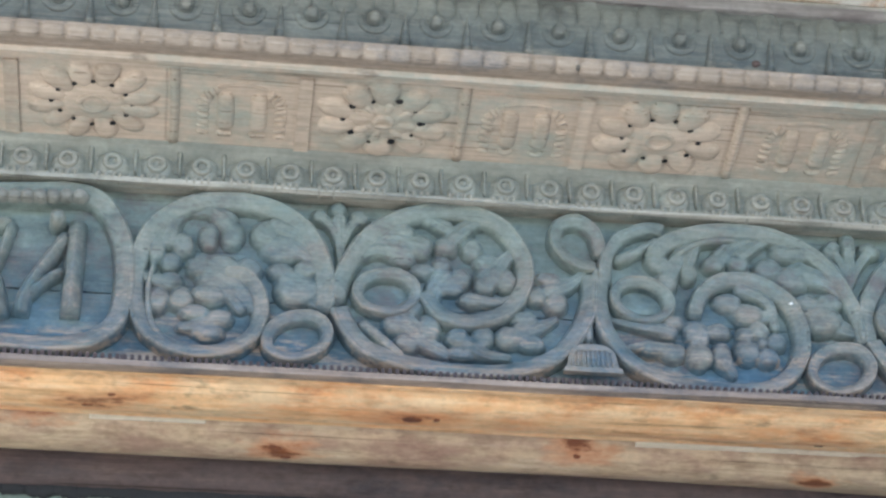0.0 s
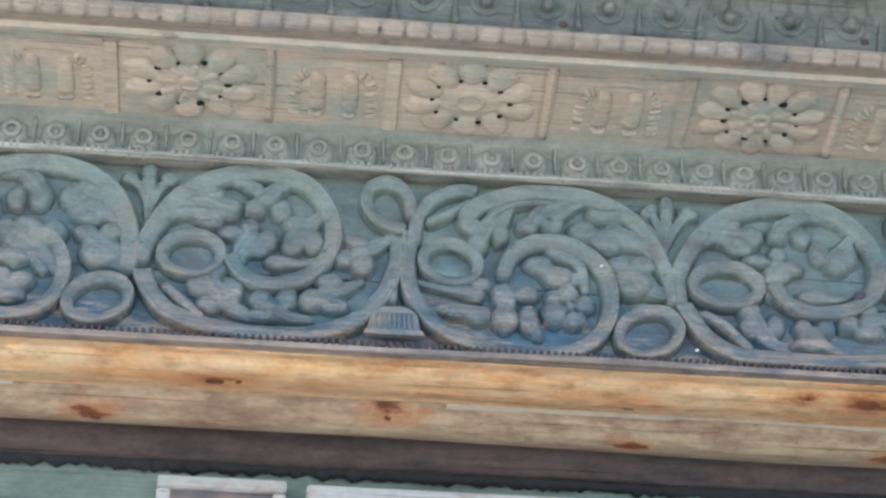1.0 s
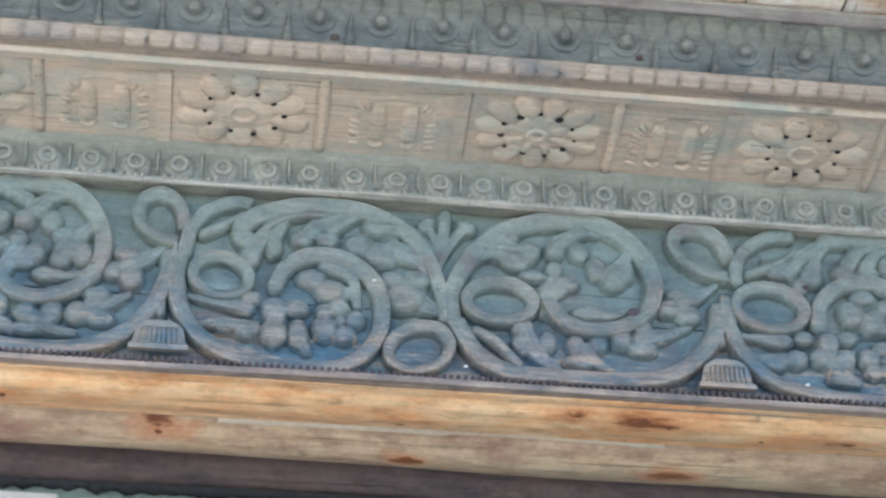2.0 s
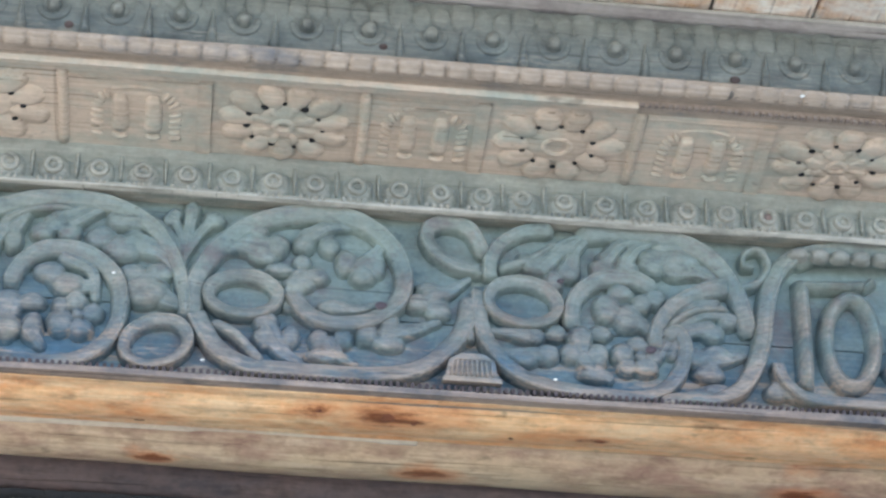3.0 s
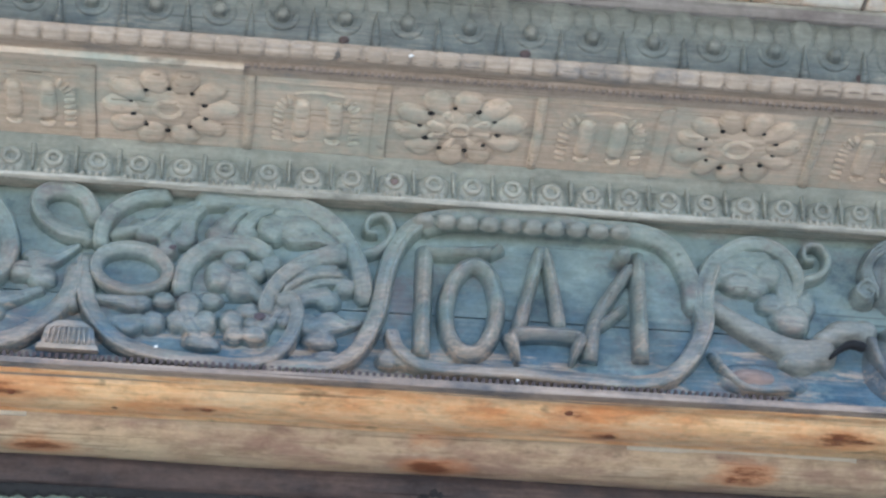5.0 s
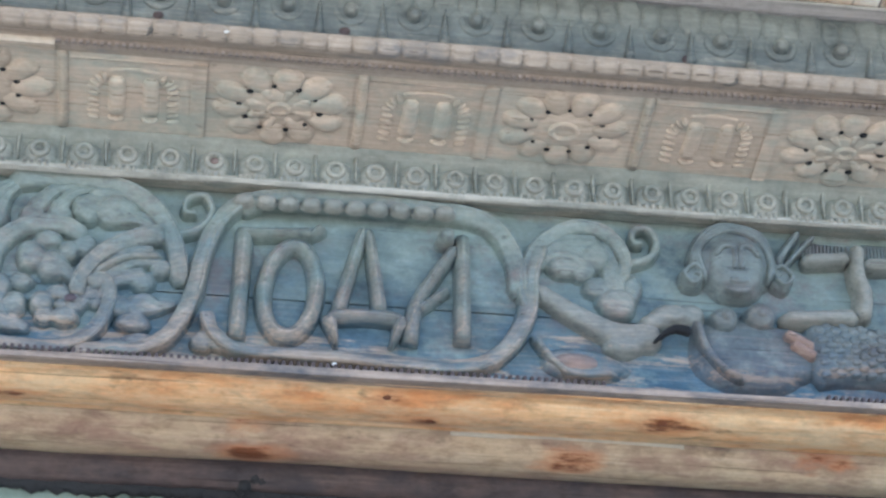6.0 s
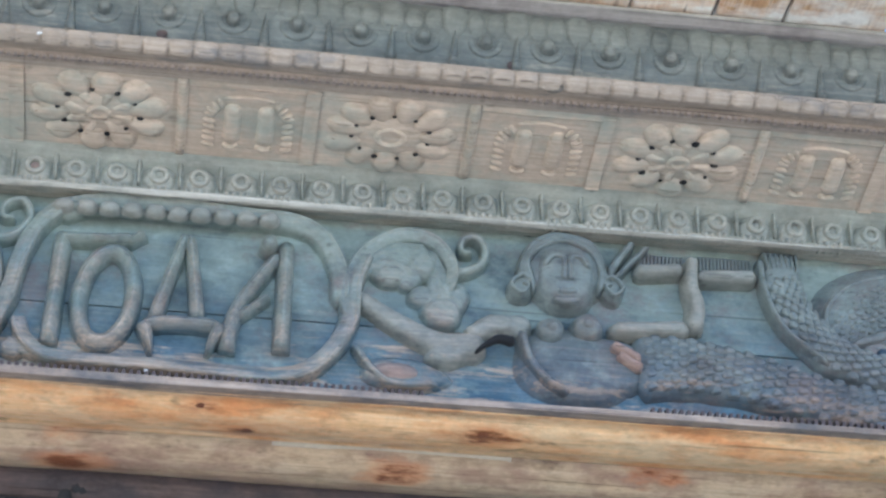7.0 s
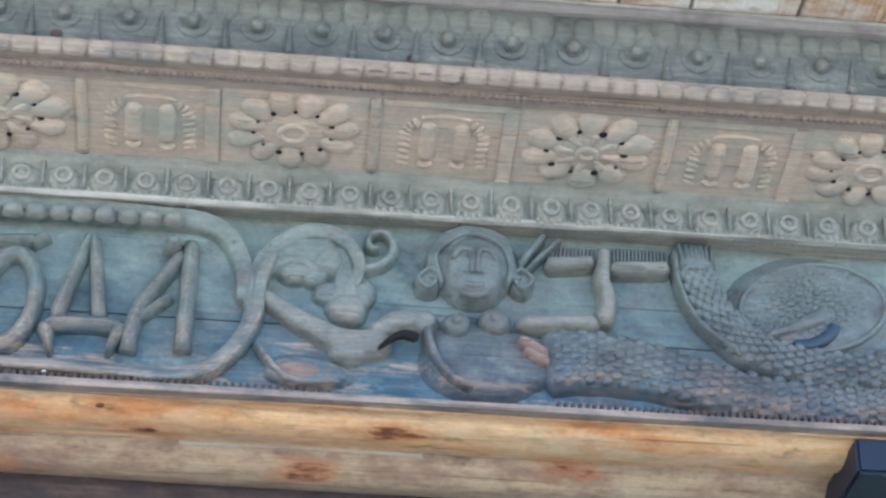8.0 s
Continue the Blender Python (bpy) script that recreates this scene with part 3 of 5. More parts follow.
def carve(name, strokes, knobs, h=0.047, mat=None, parent=None, label="", axes=FACE, flutes=3):
    co, quads = carved_sheet(strokes, knobs, h, axes, flutes=flutes)
    me = bpy.data.meshes.new(name)
    me.from_pydata(co.tolist(), [], quads.tolist())
    me.polygons.foreach_set("use_smooth", [True] * len(me.polygons))
    me.materials.append(mat or FRIEZE_PAINT)
    ob = new(name, me)
    ob.parent = parent or frieze
    if label:
        ob["label"] = label
    return ob


def pedestal(x, z):
    bm = bmesh.new()
    grid(bm, [[Vector((x + s * a, -b, z + c)) for a, b, c in ((0.090, -0.005, -0.050), (0.090, 0.020, -0.050), (0.086, 0.024, -0.036), (0.080, 0.010, -0.033), (0.070, 0.010, 0.022), (0.064, 0.017, 0.027), (0.036, 0.018, 0.044), (0.0, 0.006, 0.054))] for s in (-1, 1)])
    ped = part("pedestal", bm, FRIEZE_PAINT, frieze, smooth=False)
    for k in range(9):
        bm = bmesh.new()
        u = -0.056 + 0.014 * k
        ridge_mesh(bm, [(x + u * 1.12, z - 0.03), (x + u, z + 0.028)], 0.0045, 0.0045, 0.010, base=0.054)
        part("flute", bm, FRIEZE_PAINT, ped)


def frieze_carvings():
    # first cartouche and its letters
    ridge([(-3.737, 5.1), (-3.52, 5.12), (-3.384, 5.127), (-3.296, 5.088), (-3.232, 4.966), (-3.213, 4.807), (-3.231, 4.689), (-3.3, 4.623), (-3.404, 4.598), (-3.566, 4.602), (-3.68, 4.606)], 0.034, 0.034, 0.040, 'cartouche_border')
    lobes([(-3.718, 5.085, 0.023, 0.019, 0), (-3.68, 5.087, 0.023, 0.019, 0), (-3.641, 5.088, 0.023, 0.019, 0), (-3.603, 5.091, 0.023, 0.019, 0), (-3.564, 5.092, 0.023, 0.019, 0), (-3.526, 5.095, 0.023, 0.019, 0), (-3.487, 5.096, 0.023, 0.019, 0), (-3.448, 5.099, 0.023, 0.019, 0), (-3.409, 5.102, 0.023, 0.019, 0), (-3.37, 5.103, 0.023, 0.019, 0)], 0.050, 'bead')
    lobes([(-3.429, 5.02, 0.026, 0.027, 0)], 0.060, 'letter_tip')
    ridge([(-3.37, 5.027), (-3.368, 4.866), (-3.367, 4.703)], 0.032, 0.032, 0.045, 'letter_stroke')
    ridge([(-3.397, 4.978), (-3.454, 4.87), (-3.502, 4.768), (-3.511, 4.7)], 0.026, 0.028, 0.040, 'letter_stroke')
    ridge([(-3.493, 4.765), (-3.441, 4.821), (-3.397, 4.854)], 0.019, 0.019, 0.034, 'letter_stroke')
    ridge([(-3.608, 4.839), (-3.583, 4.762), (-3.566, 4.69)], 0.030, 0.030, 0.042, 'letter_stroke')
    ridge([(-3.642, 4.996), (-3.563, 5.01)], 0.024, 0.024, 0.040, 'letter_stroke')
    ridge([(-3.563, 5.01), (-3.585, 4.9), (-3.609, 4.819)], 0.019, 0.019, 0.036, 'letter_stroke')
    # first scroll
    ridge([(-2.615, 4.759), (-2.622, 4.908), (-2.677, 5.037), (-2.78, 5.112), (-2.903, 5.134), (-3.023, 5.116), (-3.122, 5.051), (-3.174, 4.939), (-3.184, 4.809), (-3.155, 4.694), (-3.078, 4.622), (-2.969, 4.601), (-2.871, 4.628), (-2.813, 4.697), (-2.81, 4.795), (-2.857, 4.867), (-2.925, 4.871)], 0.034, 0.025, 0.038, 'vine')
    ridge([(-3.078, 4.622), (-3.129, 4.696), (-3.144, 4.812), (-3.13, 4.912)], 0.015, 0.009, 0.030, 'stem')
    oval(-2.694, 4.67, 0.090, 0.070, 22, 0.023, 0.036, 'loop')
    # second scroll
    ridge([(-2.589, 4.79), (-2.554, 4.913), (-2.476, 5.045), (-2.351, 5.123), (-2.209, 5.148), (-2.085, 5.107), (-2.012, 5.002), (-2.008, 4.89), (-2.07, 4.795), (-2.174, 4.755), (-2.265, 4.776), (-2.322, 4.858)], 0.032, 0.029, 0.038, 'vine')
    ridge([(-1.801, 4.955), (-1.802, 4.853), (-1.842, 4.745), (-1.924, 4.645), (-2.063, 4.59), (-2.233, 4.583), (-2.368, 4.602), (-2.487, 4.645), (-2.55, 4.724), (-2.575, 4.787)], 0.030, 0.034, 0.038, 'vine')
    ridge([(-2.513, 4.736), (-2.445, 4.682), (-2.373, 4.613)], 0.019, 0.019, 0.030, 'stem')
    oval(-2.429, 4.841, 0.086, 0.068, 5, 0.023, 0.036, 'loop')
    ridge([(-1.768, 4.972), (-1.845, 4.987), (-1.9, 5.045), (-1.894, 5.113), (-1.833, 5.138), (-1.78, 5.096), (-1.759, 5.01)], 0.025, 0.023, 0.038, 'vine')
    ridge([(-1.757, 4.907), (-1.744, 5.011), (-1.697, 5.087), (-1.608, 5.125), (-1.554, 5.116)], 0.025, 0.019, 0.038, 'vine')
    ridge([(-1.72, 5.002), (-1.65, 5.038), (-1.57, 5.098)], 0.023, 0.011, 0.030, 'stem')
    ridge([(-1.803, 4.894), (-1.812, 4.782), (-1.816, 4.703)], 0.015, 0.021, 0.030, 'stem')
    pedestal(-1.809, 4.637)
    # third scroll
    ridge([(-1.76, 4.977), (-1.774, 4.846), (-1.747, 4.73), (-1.66, 4.63), (-1.523, 4.576), (-1.37, 4.567), (-1.251, 4.59), (-1.166, 4.673), (-1.146, 4.782), (-1.176, 4.879), (-1.264, 4.947), (-1.37, 4.955), (-1.447, 4.905), (-1.483, 4.817)], 0.032, 0.025, 0.038, 'vine')
    ridge([(-1.608, 5.019), (-1.532, 5.09), (-1.373, 5.133), (-1.204, 5.123), (-1.083, 5.062), (-1.005, 4.961), (-0.964, 4.844), (-0.951, 4.746)], 0.032, 0.021, 0.038, 'vine')
    ridge([(-1.538, 5.024), (-1.434, 5.089), (-1.311, 5.099)], 0.015, 0.011, 0.032, 'stem')
    oval(-1.64, 4.864, 0.083, 0.068, -12, 0.023, 0.036, 'loop')
    oval(-1.031, 4.659, 0.093, 0.074, 22, 0.023, 0.036, 'loop')
    # fourth scroll
    ridge([(-0.934, 4.749), (-0.931, 4.867), (-0.867, 4.999), (-0.765, 5.093), (-0.61, 5.141), (-0.461, 5.131), (-0.353, 5.062), (-0.299, 4.948), (-0.318, 4.847), (-0.402, 4.781), (-0.508, 4.763), (-0.591, 4.794), (-0.646, 4.87)], 0.032, 0.029, 0.038, 'vine')
    ridge([(-0.093, 4.895), (-0.109, 4.784), (-0.177, 4.682), (-0.282, 4.613), (-0.451, 4.593), (-0.619, 4.595), (-0.753, 4.6), (-0.848, 4.65), (-0.904, 4.732), (-0.924, 4.77)], 0.030, 0.034, 0.038, 'vine')
    ridge([(-0.876, 4.744), (-0.792, 4.697), (-0.711, 4.607)], 0.019, 0.019, 0.030, 'stem')
    oval(-0.784, 4.84, 0.100, 0.068, 0, 0.025, 0.036, 'loop')
    ridge([(-0.047, 4.981), (-0.135, 4.994), (-0.21, 5.045), (-0.229, 5.11), (-0.172, 5.144), (-0.094, 5.121), (-0.047, 5.03)], 0.027, 0.025, 0.038, 'vine')
    ridge([(-0.033, 4.95), (-0.03, 5.021), (0.006, 5.086), (0.081, 5.132), (0.171, 5.144)], 0.027, 0.019, 0.038, 'vine')
    ridge([(-0.008, 4.993), (0.089, 5.031), (0.18, 5.103)], 0.023, 0.011, 0.030, 'stem')
    ridge([(-0.093, 4.885), (-0.096, 4.786), (-0.099, 4.727)], 0.015, 0.023, 0.030, 'stem')
    pedestal(-0.091, 4.627)
    # fifth scroll
    ridge([(-0.068, 4.927), (-0.057, 4.779), (0.012, 4.667), (0.119, 4.604), (0.282, 4.582), (0.438, 4.581), (0.531, 4.642), (0.57, 4.738), (0.553, 4.806), (0.502, 4.788)], 0.030, 0.023, 0.038, 'vine')
    oval(0.07, 4.878, 0.104, 0.074, -5, 0.025, 0.036, 'loop')
    ridge([(0.218, 4.8), (0.231, 4.901), (0.302, 4.973), (0.409, 4.99), (0.488, 4.951)], 0.030, 0.025, 0.038, 'vine')
    ridge([(0.243, 5.137), (0.406, 5.159), (0.56, 5.139), (0.678, 5.069), (0.747, 4.952), (0.773, 4.813)], 0.034, 0.029, 0.038, 'vine')
    ridge([(0.471, 4.75), (0.492, 4.831), (0.549, 4.906), (0.641, 4.96), (0.723, 4.981)], 0.025, 0.029, 0.045, 'vine')
    ridge([(0.518, 4.823), (0.601, 4.884), (0.718, 4.899)], 0.013, 0.015, 0.040, 'stem')
    ridge([(0.734, 4.979), (0.811, 5.002), (0.852, 5.067), (0.827, 5.124), (0.778, 5.107), (0.772, 5.061), (0.808, 5.059)], 0.017, 0.009, 0.034, 'curl')
    ridge([(1.026, 5.127), (0.942, 5.112), (0.868, 5.027), (0.829, 4.898), (0.81, 4.776), (0.751, 4.645), (0.66, 4.586), (0.568, 4.583), (0.472, 4.565)], 0.032, 0.025, 0.046, 'cartouche_border')
    # second cartouche and its letters
    ridge([(0.929, 5.088), (1.027, 5.131), (1.207, 5.142), (1.458, 5.13), (1.638, 5.119), (1.726, 5.074), (1.779, 4.969), (1.789, 4.849)], 0.032, 0.030, 0.040, 'cartouche_border')
    ridge([(1.86, 5.047), (1.822, 4.922), (1.815, 4.801), (1.763, 4.689), (1.673, 4.611), (1.55, 4.591), (1.395, 4.596), (1.189, 4.601), (0.967, 4.605), (0.882, 4.656), (0.852, 4.731)], 0.032, 0.023, 0.044, 'cartouche_border')
    lobes([(0.947, 5.104, 0.03, 0.021, 0), (1.015, 5.105, 0.03, 0.021, 0), (1.082, 5.105, 0.03, 0.021, 0), (1.15, 5.106, 0.03, 0.021, 0), (1.218, 5.107, 0.03, 0.021, 0), (1.286, 5.106, 0.03, 0.021, 0), (1.354, 5.107, 0.03, 0.021, 0), (1.423, 5.109, 0.03, 0.021, 0), (1.491, 5.108, 0.03, 0.021, 0), (1.56, 5.109, 0.03, 0.021, 0)], 0.050, 'bead')
    ridge([(0.954, 5.020), (0.951, 4.835), (0.946, 4.651)], 0.031, 0.029, 0.045, 'letter_stroke')
    ridge([(0.934, 5.002), (1.057, 5.009), (1.164, 5.020)], 0.022, 0.022, 0.04, 'letter_stroke')
    ridge([(1.147, 5.002), (1.191, 5.042)], 0.013, 0.022, 0.038, 'letter_tip')
    oval(1.098, 4.817, 0.086, 0.163, -5, 0.027, 0.044, 'letter_stroke')
    ridge([(1.314, 5.047), (1.277, 4.899), (1.241, 4.755)], 0.022, 0.026, 0.042, 'letter_stroke')
    ridge([(1.328, 5.044), (1.350, 4.905), (1.369, 4.764)], 0.022, 0.026, 0.04, 'letter_stroke')
    ridge([(1.215, 4.737), (1.319, 4.747), (1.432, 4.743)], 0.026, 0.026, 0.038, 'letter_stroke')
    ridge([(1.215, 4.737), (1.240, 4.643)], 0.03, 0.008, 0.045, 'letter_tip')
    ridge([(1.438, 4.745), (1.401, 4.650)], 0.032, 0.008, 0.045, 'letter_tip')
    lobes([(1.565, 5.026, 0.028, 0.027, 0)], 0.060, 'letter_tip')
    ridge([(1.617, 5.046), (1.618, 4.864), (1.618, 4.678)], 0.028, 0.029, 0.045, 'letter_stroke')
    ridge([(1.596, 5.004), (1.530, 4.898), (1.476, 4.795), (1.457, 4.665)], 0.024, 0.029, 0.042, 'letter_stroke')
    ridge([(1.482, 4.780), (1.524, 4.814), (1.571, 4.857)], 0.018, 0.018, 0.034, 'letter_stroke')
    # scroll beside the figure
    ridge([(1.824, 4.797), (1.809, 4.904), (1.854, 5.029), (1.961, 5.107), (2.065, 5.093), (2.121, 5.015), (2.114, 4.924)], 0.030, 0.019, 0.038, 'vine')
    ridge([(2.114, 4.98), (2.202, 5.017), (2.226, 5.076), (2.194, 5.122), (2.153, 5.106), (2.153, 5.065), (2.185, 5.064)], 0.017, 0.009, 0.034, 'curl')
    carve('dish', [], [(1.985, 4.640, 0.122, 0.052, -4)], 0.034)
    lobes([(1.962, 4.638, 0.082, 0.034, -4)], 0.022, 'bowl')
    ridge([(1.829, 4.721), (1.881, 4.649), (1.951, 4.599), (2.083, 4.608)], 0.013, 0.013, 0.030, 'stem')


def frieze_leaves():
    # leaves of the first scroll
    carve('leaf', [([(-3.04, 5.108), (-3.083, 5.058), (-3.098, 4.996)], 0.022, 0.041)], [(-3.129, 4.963, 0.032, 0.058, 0), (-3.049, 4.973, 0.034, 0.046, 0), (-3.084, 4.912, 0.032, 0.036, 0)])
    carve('leaf', [([(-3.022, 5.097), (-2.965, 5.101), (-2.926, 5.069)], 0.019, 0.045)], [(-2.974, 5.011, 0.032, 0.047, 0), (-2.903, 5.024, 0.038, 0.053, 0)])
    carve('leaf', [([(-2.609, 4.849), (-2.632, 4.948), (-2.682, 5.025), (-2.761, 5.061)], 0.015, 0.044), ([(-2.613, 4.843), (-2.645, 4.927), (-2.698, 4.973), (-2.75, 4.98)], 0.015, 0.048)], [(-2.803, 5.031, 0.045, 0.053, 0), (-2.75, 4.982, 0.065, 0.054, 15)])
    carve('leaf', [([(-2.617, 4.783), (-2.667, 4.825), (-2.72, 4.861)], 0.033, 0.054)], [(-2.752, 4.899, 0.041, 0.032, 0), (-2.674, 4.91, 0.043, 0.032, 0), (-2.697, 4.837, 0.072, 0.059, 0)])
    carve('leaf', [([(-2.827, 4.785), (-2.872, 4.841), (-2.933, 4.877)], 0.036, 0.084)], [(-2.997, 4.9, 0.041, 0.04, 0), (-2.93, 4.923, 0.036, 0.026, 0), (-2.849, 4.902, 0.043, 0.044, 0)])
    carve('leaf', [([(-3.176, 4.88), (-3.142, 4.85), (-3.085, 4.834)], 0.015, 0.029)], [(-3.078, 4.847, 0.039, 0.031, 0), (-3.115, 4.781, 0.04, 0.047, 0), (-3.045, 4.786, 0.038, 0.043, 0)])
    carve('leaf', [([(-2.868, 4.772), (-2.904, 4.815), (-2.962, 4.805)], 0.029, 0.036)], [(-2.962, 4.805, 0.057, 0.037, 0)])
    carve('leaf', [([(-3.039, 4.689), (-2.99, 4.696), (-2.932, 4.716)], 0.018, 0.032)], [(-3.001, 4.742, 0.047, 0.029, 0), (-2.928, 4.724, 0.043, 0.033, 0), (-2.959, 4.679, 0.05, 0.031, 0)])
    carve('leaf', [([(-2.567, 4.926), (-2.573, 5.003), (-2.578, 5.095)], 0.013, 0.029), ([(-2.57, 4.982), (-2.593, 5.059), (-2.632, 5.099)], 0.015, 0.024), ([(-2.57, 4.982), (-2.55, 5.058), (-2.517, 5.099)], 0.015, 0.024)], [(-2.581, 5.134, 0.028, 0.033, 0), (-2.64, 5.105, 0.031, 0.027, 30), (-2.514, 5.106, 0.033, 0.027, -30)])
    # leaves of the second scroll
    carve('leaf', [([(-2.594, 4.81), (-2.55, 4.933), (-2.474, 4.999), (-2.383, 4.996)], 0.018, 0.048), ([(-2.576, 4.901), (-2.508, 4.991), (-2.422, 5.044), (-2.338, 5.019)], 0.017, 0.037), ([(-2.509, 5.017), (-2.44, 5.064), (-2.378, 5.078)], 0.013, 0.026)], [(-2.326, 5.02, 0.042, 0.045, 0), (-2.383, 4.975, 0.045, 0.037, 0), (-2.373, 5.068, 0.035, 0.025, 0)])
    carve('leaf', [([(-2.087, 5.125), (-2.161, 5.111), (-2.22, 5.059)], 0.017, 0.041), ([(-2.405, 5.101), (-2.317, 5.12), (-2.246, 5.088)], 0.015, 0.033)], [(-2.247, 5.022, 0.037, 0.037, 0), (-2.166, 5.021, 0.035, 0.043, 0)])
    carve('leaf', [([(-2.291, 4.831), (-2.279, 4.871), (-2.256, 4.903)], 0.025, 0.047)], [(-2.259, 4.96, 0.032, 0.032, 0), (-2.317, 4.929, 0.044, 0.026, 0), (-2.204, 4.911, 0.038, 0.036, 0), (-2.239, 4.878, 0.052, 0.03, 0)])
    carve('leaf', [([(-2.045, 5.009), (-2.081, 4.966), (-2.111, 4.923)], 0.025, 0.051)], [(-2.121, 4.973, 0.042, 0.033, 0), (-2.126, 4.896, 0.037, 0.038, 0), (-2.059, 4.913, 0.032, 0.044, 0)])
    carve('leaf', [([(-2.022, 4.859), (-2.092, 4.834), (-2.161, 4.837)], 0.014, 0.025)], [(-2.17, 4.837, 0.04, 0.028, 0)])
    carve('leaf', [([(-2.249, 4.647), (-2.317, 4.686), (-2.365, 4.747)], 0.025, 0.042)], [(-2.351, 4.797, 0.04, 0.033, 0), (-2.397, 4.743, 0.041, 0.043, 0), (-2.3, 4.73, 0.038, 0.053, 0), (-2.364, 4.679, 0.041, 0.035, 0)])
    carve('leaf', [([(-2.061, 4.644), (-2.13, 4.651), (-2.18, 4.681)], 0.016, 0.035)], [(-2.211, 4.704, 0.038, 0.035, 0), (-2.135, 4.713, 0.036, 0.043, 0), (-2.206, 4.65, 0.051, 0.025, 0)])
    carve('leaf', [([(-1.911, 4.786), (-1.964, 4.753), (-2.016, 4.736)], 0.016, 0.039)], [(-2.055, 4.714, 0.045, 0.041, 0), (-2.007, 4.78, 0.044, 0.03, 0), (-1.991, 4.699, 0.048, 0.029, 0)])
    carve('leaf', [([(-1.796, 4.975), (-1.862, 4.914), (-1.92, 4.89)], 0.014, 0.043)], [(-1.932, 4.925, 0.046, 0.028, 0), (-1.969, 4.866, 0.039, 0.036, 0), (-1.909, 4.842, 0.039, 0.042, 0)])
    # leaves of the third scroll
    carve('leaf', [([(-1.392, 5.146), (-1.462, 5.107), (-1.509, 5.037), (-1.55, 4.962)], 0.025, 0.036)], [(-1.574, 5.005, 0.051, 0.037, -35), (-1.56, 4.939, 0.038, 0.041, 0), (-1.613, 4.937, 0.025, 0.02, 0)])
    carve('leaf', [([(-1.357, 5.132), (-1.441, 5.104), (-1.483, 5.018)], 0.015, 0.029)], [(-1.486, 4.981, 0.029, 0.043, 0)])
    carve('leaf', [([(-1.248, 5.122), (-1.333, 5.091), (-1.373, 5.046)], 0.016, 0.04), ([(-1.164, 5.141), (-1.25, 5.101), (-1.314, 5.051)], 0.014, 0.029)], [(-1.402, 5.017, 0.038, 0.035, 0), (-1.324, 5.023, 0.038, 0.036, 0)])
    carve('leaf', [([(-0.967, 4.848), (-0.996, 4.989), (-1.07, 5.068), (-1.179, 5.077)], 0.016, 0.043), ([(-0.973, 4.878), (-1.032, 4.966), (-1.123, 5.001)], 0.016, 0.05)], [(-1.225, 5.011, 0.048, 0.044, 0), (-1.161, 4.978, 0.059, 0.052, 0)])
    carve('leaf', [([(-0.973, 4.797), (-1.024, 4.82), (-1.083, 4.857)], 0.024, 0.059)], [(-1.119, 4.895, 0.042, 0.035, 0), (-1.042, 4.904, 0.046, 0.035, 0), (-1.077, 4.837, 0.073, 0.057, 0)])
    carve('leaf', [([(-1.223, 4.801), (-1.242, 4.891), (-1.319, 4.93)], 0.018, 0.032), ([(-1.255, 4.839), (-1.301, 4.826), (-1.352, 4.863)], 0.028, 0.032)], [(-1.368, 4.882, 0.047, 0.035, 0), (-1.309, 4.842, 0.054, 0.041, 0)])
    carve('leaf', [], [(-1.278, 4.784, 0.034, 0.036, 0), (-1.226, 4.751, 0.034, 0.034, 0), (-1.256, 4.694, 0.037, 0.034, 0), (-1.318, 4.714, 0.041, 0.046, 0), (-1.32, 4.769, 0.03, 0.032, 0), (-1.27, 4.74, 0.018, 0.018, 0)])
    carve('leaf', [([(-1.473, 4.657), (-1.473, 4.712), (-1.466, 4.756)], 0.028, 0.038)], [(-1.474, 4.771, 0.041, 0.044, 0), (-1.408, 4.775, 0.043, 0.03, 0), (-1.548, 4.8, 0.039, 0.026, 0), (-1.471, 4.686, 0.046, 0.043, 0)])
    carve('leaf', [([(-1.37, 4.634), (-1.394, 4.662)], 0.021, 0.028)], [(-1.399, 4.691, 0.034, 0.053, 0)])
    carve('leaf', [([(-1.736, 4.794), (-1.658, 4.779), (-1.58, 4.768)], 0.011, 0.028)], [(-1.567, 4.769, 0.037, 0.034, 0)])
    carve('leaf', [([(-1.706, 4.697), (-1.636, 4.709), (-1.567, 4.698)], 0.01, 0.031)], [(-1.553, 4.695, 0.046, 0.035, 0), (-1.619, 4.703, 0.039, 0.028, 0)])
    carve('leaf', [([(-0.981, 4.888), (-0.969, 4.991), (-0.959, 5.097)], 0.012, 0.027), ([(-0.972, 4.96), (-0.986, 5.036), (-1.013, 5.089)], 0.014, 0.023), ([(-0.969, 4.96), (-0.934, 5.04), (-0.893, 5.095)], 0.014, 0.025)], [(-1.016, 5.097, 0.028, 0.045, -30), (-0.957, 5.129, 0.026, 0.041, 0), (-0.888, 5.102, 0.036, 0.032, -20)])
    # leaves of the fourth scroll
    carve('leaf', [([(-0.948, 4.823), (-0.906, 4.952), (-0.821, 5.015), (-0.738, 5.004)], 0.016, 0.044), ([(-0.929, 4.914), (-0.863, 5), (-0.785, 5.036), (-0.714, 5.026)], 0.015, 0.033), ([(-0.848, 5.031), (-0.794, 5.062), (-0.749, 5.069)], 0.011, 0.022)], [(-0.691, 5.026, 0.038, 0.043, 0), (-0.733, 4.984, 0.047, 0.03, 0), (-0.749, 5.069, 0.032, 0.025, 0)])
